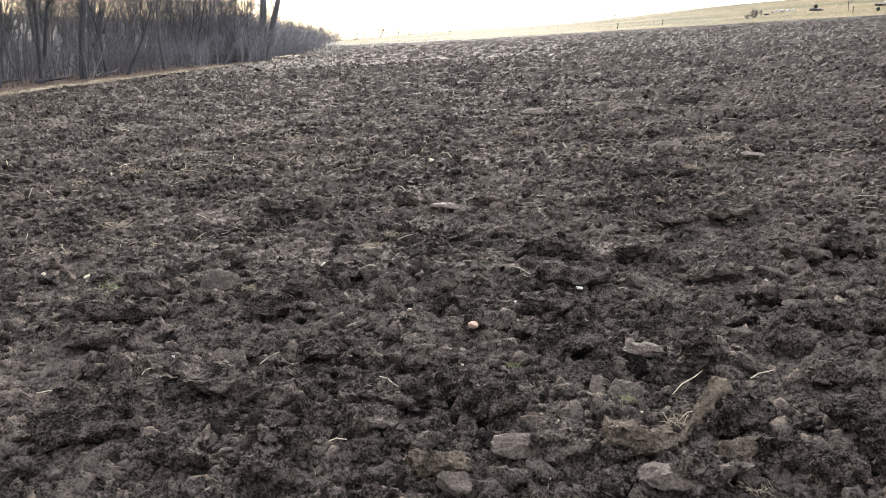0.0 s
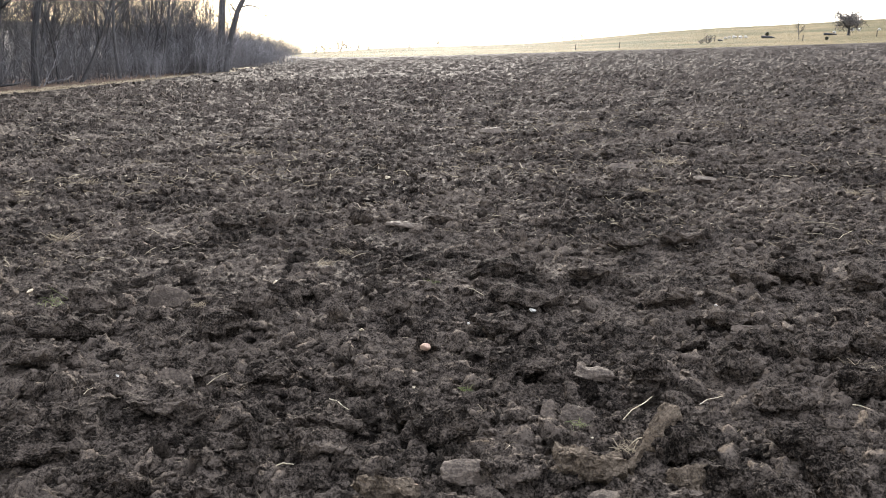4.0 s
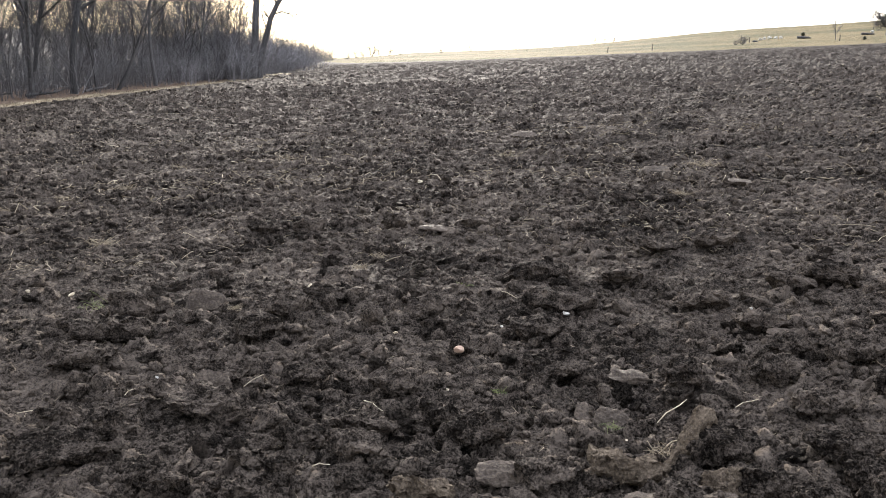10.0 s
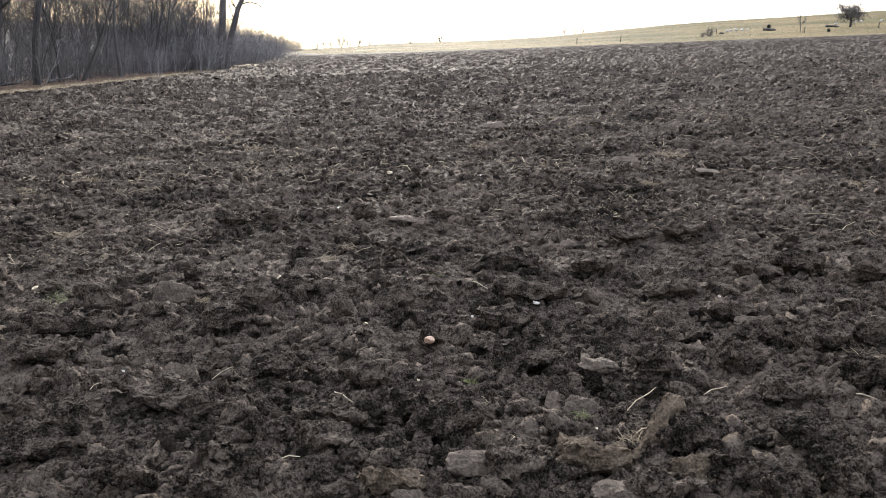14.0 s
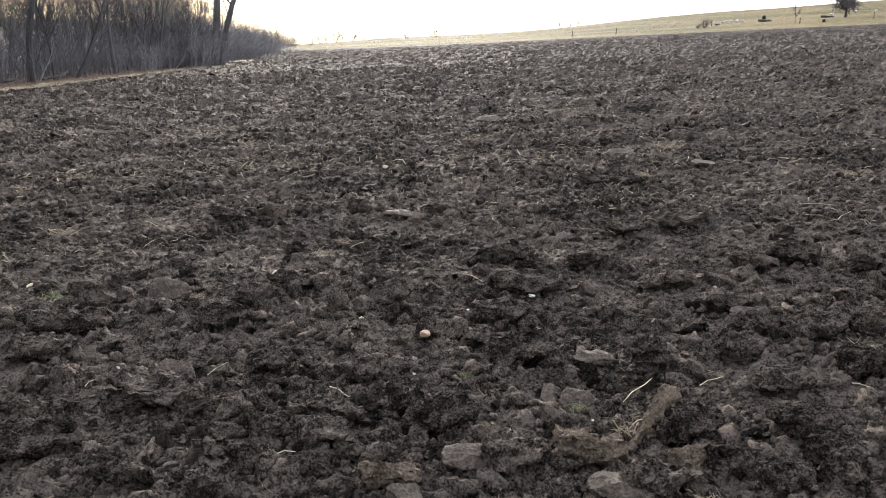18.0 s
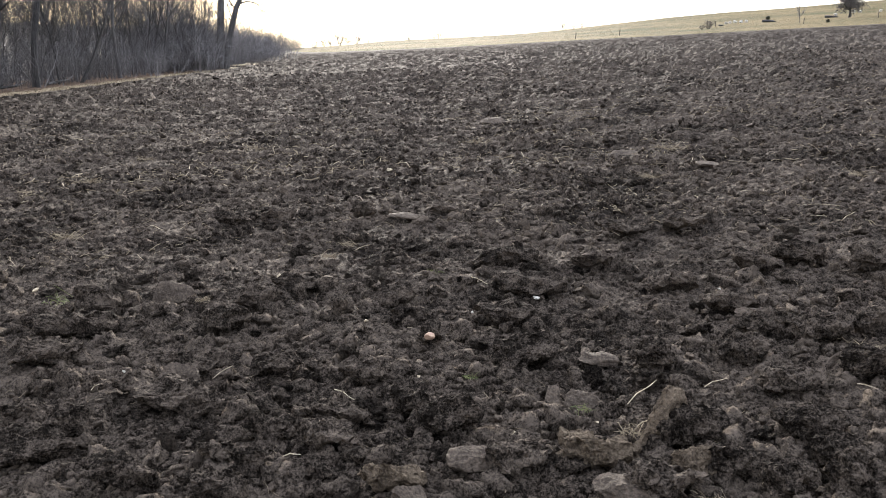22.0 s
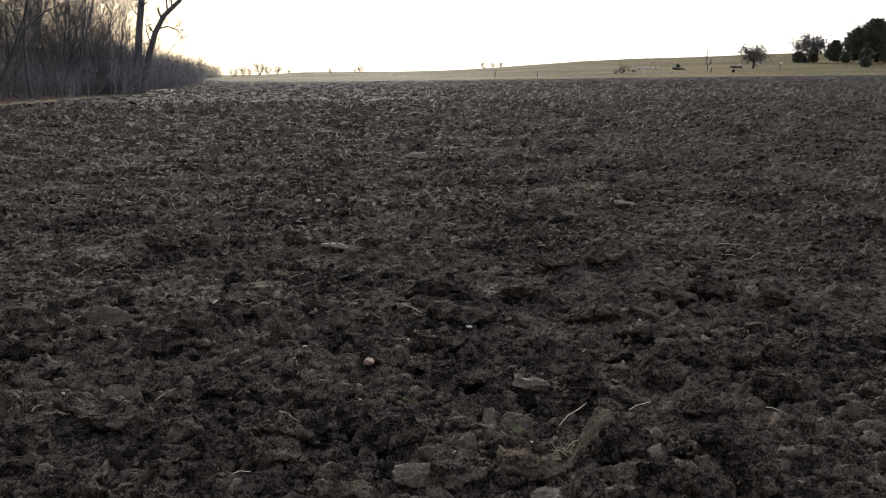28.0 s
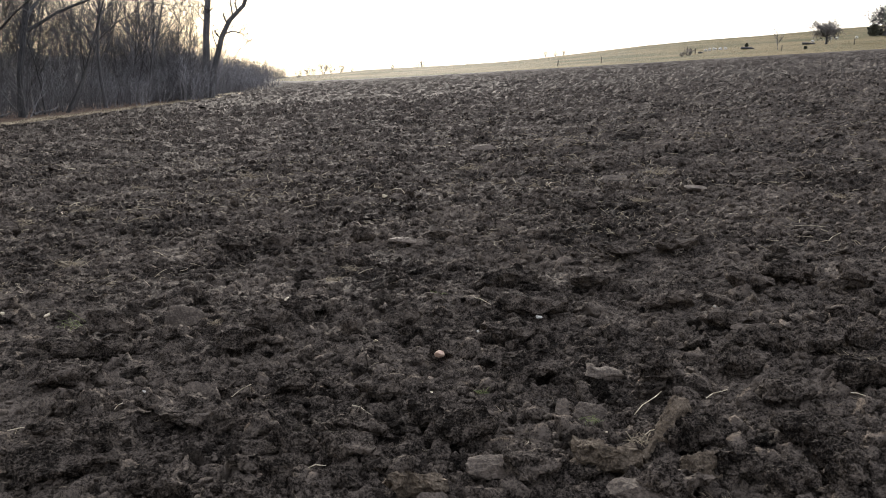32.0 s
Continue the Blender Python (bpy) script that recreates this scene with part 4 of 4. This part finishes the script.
def scatter(n, r0, r1, a0=-41.0, a1=40.0, power=1.0, gap=0.0):
    """Places on the field, evenly over bearing, crowded near."""
    r = r0 * (r1 / r0) ** (rng.random(n) ** power)
    a = np.radians(a0 + (a1 - a0) * rng.random(n))
    x, y = r * np.sin(a), r * np.cos(a)
    keep = x > EDGE_X + 0.6
    if r1 < 12:
        keep &= (np.hypot(x[:, None] - CLEAR[None, :, 0], (y[:, None] - CLEAR[None, :, 1] + 0.05) * 0.6) > 0.085).all(1)
    return x[keep], y[keep]


x, y = scatter(300, 2.3, 8.5)
z = land(x, y) + soil(x, y)
for k in range(len(x)):
    s = 0.04 + 0.05 * rng.random() ** 2
    m = pose(x[k], y[k], z[k] - 0.1 * s, rng.normal() * 22, rng.normal() * 22, rng.random() * 360) @ Matrix.Scale(s, 4)
    thing("soil_clod", clod_kinds[k % 10], m, "rough clod of dark turned soil", "clod", "clods of soil")


def crumbs(name, n, r0, r1, lo, hi, detail, power=1.0):
    """Small clods past counting, joined into one mesh."""
    x, y = scatter(n, r0, r1, power=power)
    z = land(x, y) + soil(x, y)
    shapes = []
    for i in range(14):
        me = lump_mesh(700 + i, detail, (1.0, 0.6 + 0.4 * rng.random(), 0.45 + 0.35 * rng.random()), 7, 0.26, CLOD, "crumb", 0.0, 2.6)
        v = np.array([v.co[:] for v in me.vertices])
        for scale, push in ((3.3, 0.34), (7.5, 0.26)):
            v = v + np.stack([noise3(v * scale + 50 + 9 * i + 7 * a, 20) for a in range(3)], -1) * push
        shapes.append((v, np.array([p.vertices[:] for p in me.polygons])))
        bpy.data.meshes.remove(me)
    vs, fs, base = [], [], 0
    for k in range(len(x)):
        v, f = shapes[k % 14]
        s = (lo + (hi - lo) * rng.random() ** 2.2)
        m = np.array((Euler((rng.normal() * 0.5, rng.normal() * 0.5, rng.random() * 6.28)).to_matrix()))
        vs.append(v @ m.T * s + (x[k], y[k], z[k] - s * 0.05))
        fs.append(f + base)
        base += len(v)
    me = bpy.data.meshes.new(name)
    v, f = np.concatenate(vs), np.concatenate(fs)
    me.vertices.add(len(v))
    me.vertices.foreach_set("co", v.ravel())
    me.loops.add(f.size)
    me.loops.foreach_set("vertex_index", f.ravel())
    me.polygons.add(len(f))
    me.polygons.foreach_set("loop_start", np.arange(len(f)) * 3)
    me.materials.append(CLOD)
    me.update()
    return me


tagged(new("soil_crumbs", crumbs("soil_crumbs", 21000, 2.2, 12.0, 0.007, 0.032, 2)), "small crumbled clods of dark soil over the field", "soil", kind="stuff")
tagged(new("broken_clods", crumbs("broken_clods", 4600, 2.2, 14.0, 0.028, 0.095, 3)), "broken clods of dark soil between the furrows", "soil", kind="stuff")
tagged(new("soil_lumps", crumbs("soil_lumps", 18000, 8.0, 60.0, 0.025, 0.09, 1)), "rough dark lumps of soil over the far field", "soil", kind="stuff")


def stalks(name, n, r0, r1, long, thick, mat, power=1.0, clump=0.0, lift=0.01, sides=3, flatness=0.35):
    """Loose straw past counting, each a thin bent stalk."""
    x, y = scatter(n, r0, r1, power=power)
    if clump:
        keep = value_noise(x / 2.2, y / 3.0, 31) + value_noise(x / 0.7, y / 0.9, 32) * 0.6 + 0.3 * rng.normal(size=len(x)) > clump
        x, y = x[keep], y[keep]
    z = land(x, y) + soil(x, y) + lift
    b, n = Buf(), len(x)
    ln = (long * (0.35 + 0.9 * rng.random(n) ** 2))[:, None]
    a = rng.random(n) * 6.283
    t = np.stack([np.cos(a), np.sin(a), rng.normal(size=n) * flatness], -1)
    p = np.stack([x, y, z], -1)
    r = thick * (0.6 + 0.7 * rng.random((n, 1)))
    b.tubes(np.stack([p - t * ln / 2, p + rng.normal(0, 0.16, (n, 3)) * ln, p + t * ln / 2], 1), r * np.array([1, 1, 0.6]), sides, True)
    return tagged(new(name, b.mesh(name, mat)), "", "straw", kind="stuff")


stalks("loose_straw", 700, 2.3, 7.0, 0.07, 0.0012, STRAW, clump=0.0)["label"] = "thin broken straw strewn over the near soil"
stalks("straw_litter", 15000, 7.5, 42.0, 0.11, 0.0030, STRAW, clump=0.12, flatness=0.3, lift=0.015)["label"] = "dry straw strewn in patches over the soil"
stalks("far_straw", 9500, 11.0, 60.0, 0.17, 0.0062, STRAW, clump=0.12, power=0.9, flatness=0.25, lift=0.04)["label"] = "pale stalks strewn over the far field"

for k, (x, y, ln, turn) in enumerate(STRAWS):
    b = Buf()
    up = math.sin(radians(turn)) * 0.8
    b.tube([(-ln / 2, 0, -up * ln / 2), (-ln / 6, 0.01, -up * ln / 6 + 0.006), (ln / 5, -0.01, up * ln / 5 + 0.008), (ln / 2, 0, up * ln / 2)], [0.0022, 0.0024, 0.0022, 0.0015], 6)
    thing("straw", b.mesh("straw", PALE_STRAW), pose(x, y, top(x, y) + 0.045 + abs(up) * ln / 2, 0, 0, (20 * k) % 50 - 25), "bleached straw lying on the soil", "straw", "single straws")

for k, (x, y, w) in enumerate(FLECKS):
    me = lump_mesh(900 + k, 2, (w * 0.36, w * 0.26, w * 0.16), 8, 0.3, ROCK if k < 4 else PALE_STRAW, "husk")
    thing("pale_stone" if k < 4 else "husk", me, pose(x, y, top(x, y) + 0.03 + w * 0.12, 15, 10, 40 * k), "small pale stone on the soil" if k < 4 else "pale fleck on the soil, husk or painted slab highlight", "stone" if k < 4 else "husk")
thing("stone", lump_mesh(950, 3, (0.029, 0.023, 0.02), 5, 0.06, PEBBLE, "stone"), pose(0.039, 4.50, 0.024), "smooth pinkish tan stone bedded in the soil", "stone")


def tuft(seed, wide, blades):
    """Tangled blades over a small patch."""
    r = np.random.default_rng(seed)
    b = Buf()
    for k in range(blades):
        a, o = r.random() * 6.283, r.random() * 6.283
        s = np.array([math.cos(o), math.sin(o), 0]) * wide * 0.45 * r.random()
        ln = wide * (0.2 + 0.5 * r.random() ** 2)
        d = np.array([math.cos(a), math.sin(a), 0.1 + 0.8 * r.random()])
        d /= np.linalg.norm(d)
        th = 0.0010 + wide * 0.0034
        b.tube([s, s + d * ln * 0.55, s + d * ln * 0.9 - np.array([0, 0, ln * 0.5 * r.random()])], [th, th * 0.9, th * 0.4], 4)
    return b


for k, (x, y, w) in enumerate(TUFTS):
    b = tuft(800 + k, w, 46)
    thing("straw_tuft", b.mesh("straw_tuft", STRAW), pose(x, y, top(x, y) + 0.035), "tangled tuft of pale dry straw in the soil", "straw", "tufts of straw")
for k, (x, y, w) in enumerate(WEEDS):
    b = tuft(850 + k, w, 22)
    thing("weed", b.mesh("weed", GREEN), pose(x, y, top(x, y) + 0.035), "small wilted green weed in the soil", "weed", "weeds in the soil")


def verge():
    """Dead grass on the strip between field and wood."""
    b = Buf()
    n = 9000
    y = 18 + 80 * rng.random(n) ** 1.3
    x = edge_x(y) + 0.1 - 2.6 * rng.random(n) ** 1.2
    h = 0.04 + 0.10 * rng.random(n) ** 2
    a, w = rng.random(n) * 6.283, 0.012 + 0.012 * rng.random(n)
    p = np.stack([x, y, land(x, y) - 0.02], -1)
    s = np.stack([np.cos(a) * w, np.sin(a) * w, 0 * w], -1)
    q = np.stack([-s[:, 1], s[:, 0], 0 * w], -1) * 0.5
    tip = p + np.stack([rng.normal(0, 0.6, n) * h, rng.normal(0, 0.6, n) * h, h], -1)
    faces = np.arange(n)[:, None, None] * 4 + np.array([(0, 1, 3), (1, 2, 3), (2, 0, 3)])
    b.add(np.stack([p - s, p + s, p + q, tip], 1), faces.reshape(-1, 3))
    return b


tagged(new("verge_grass", verge().mesh("verge_grass", STRAW)), "short dead tan grass along the wood", "grass", kind="stuff")
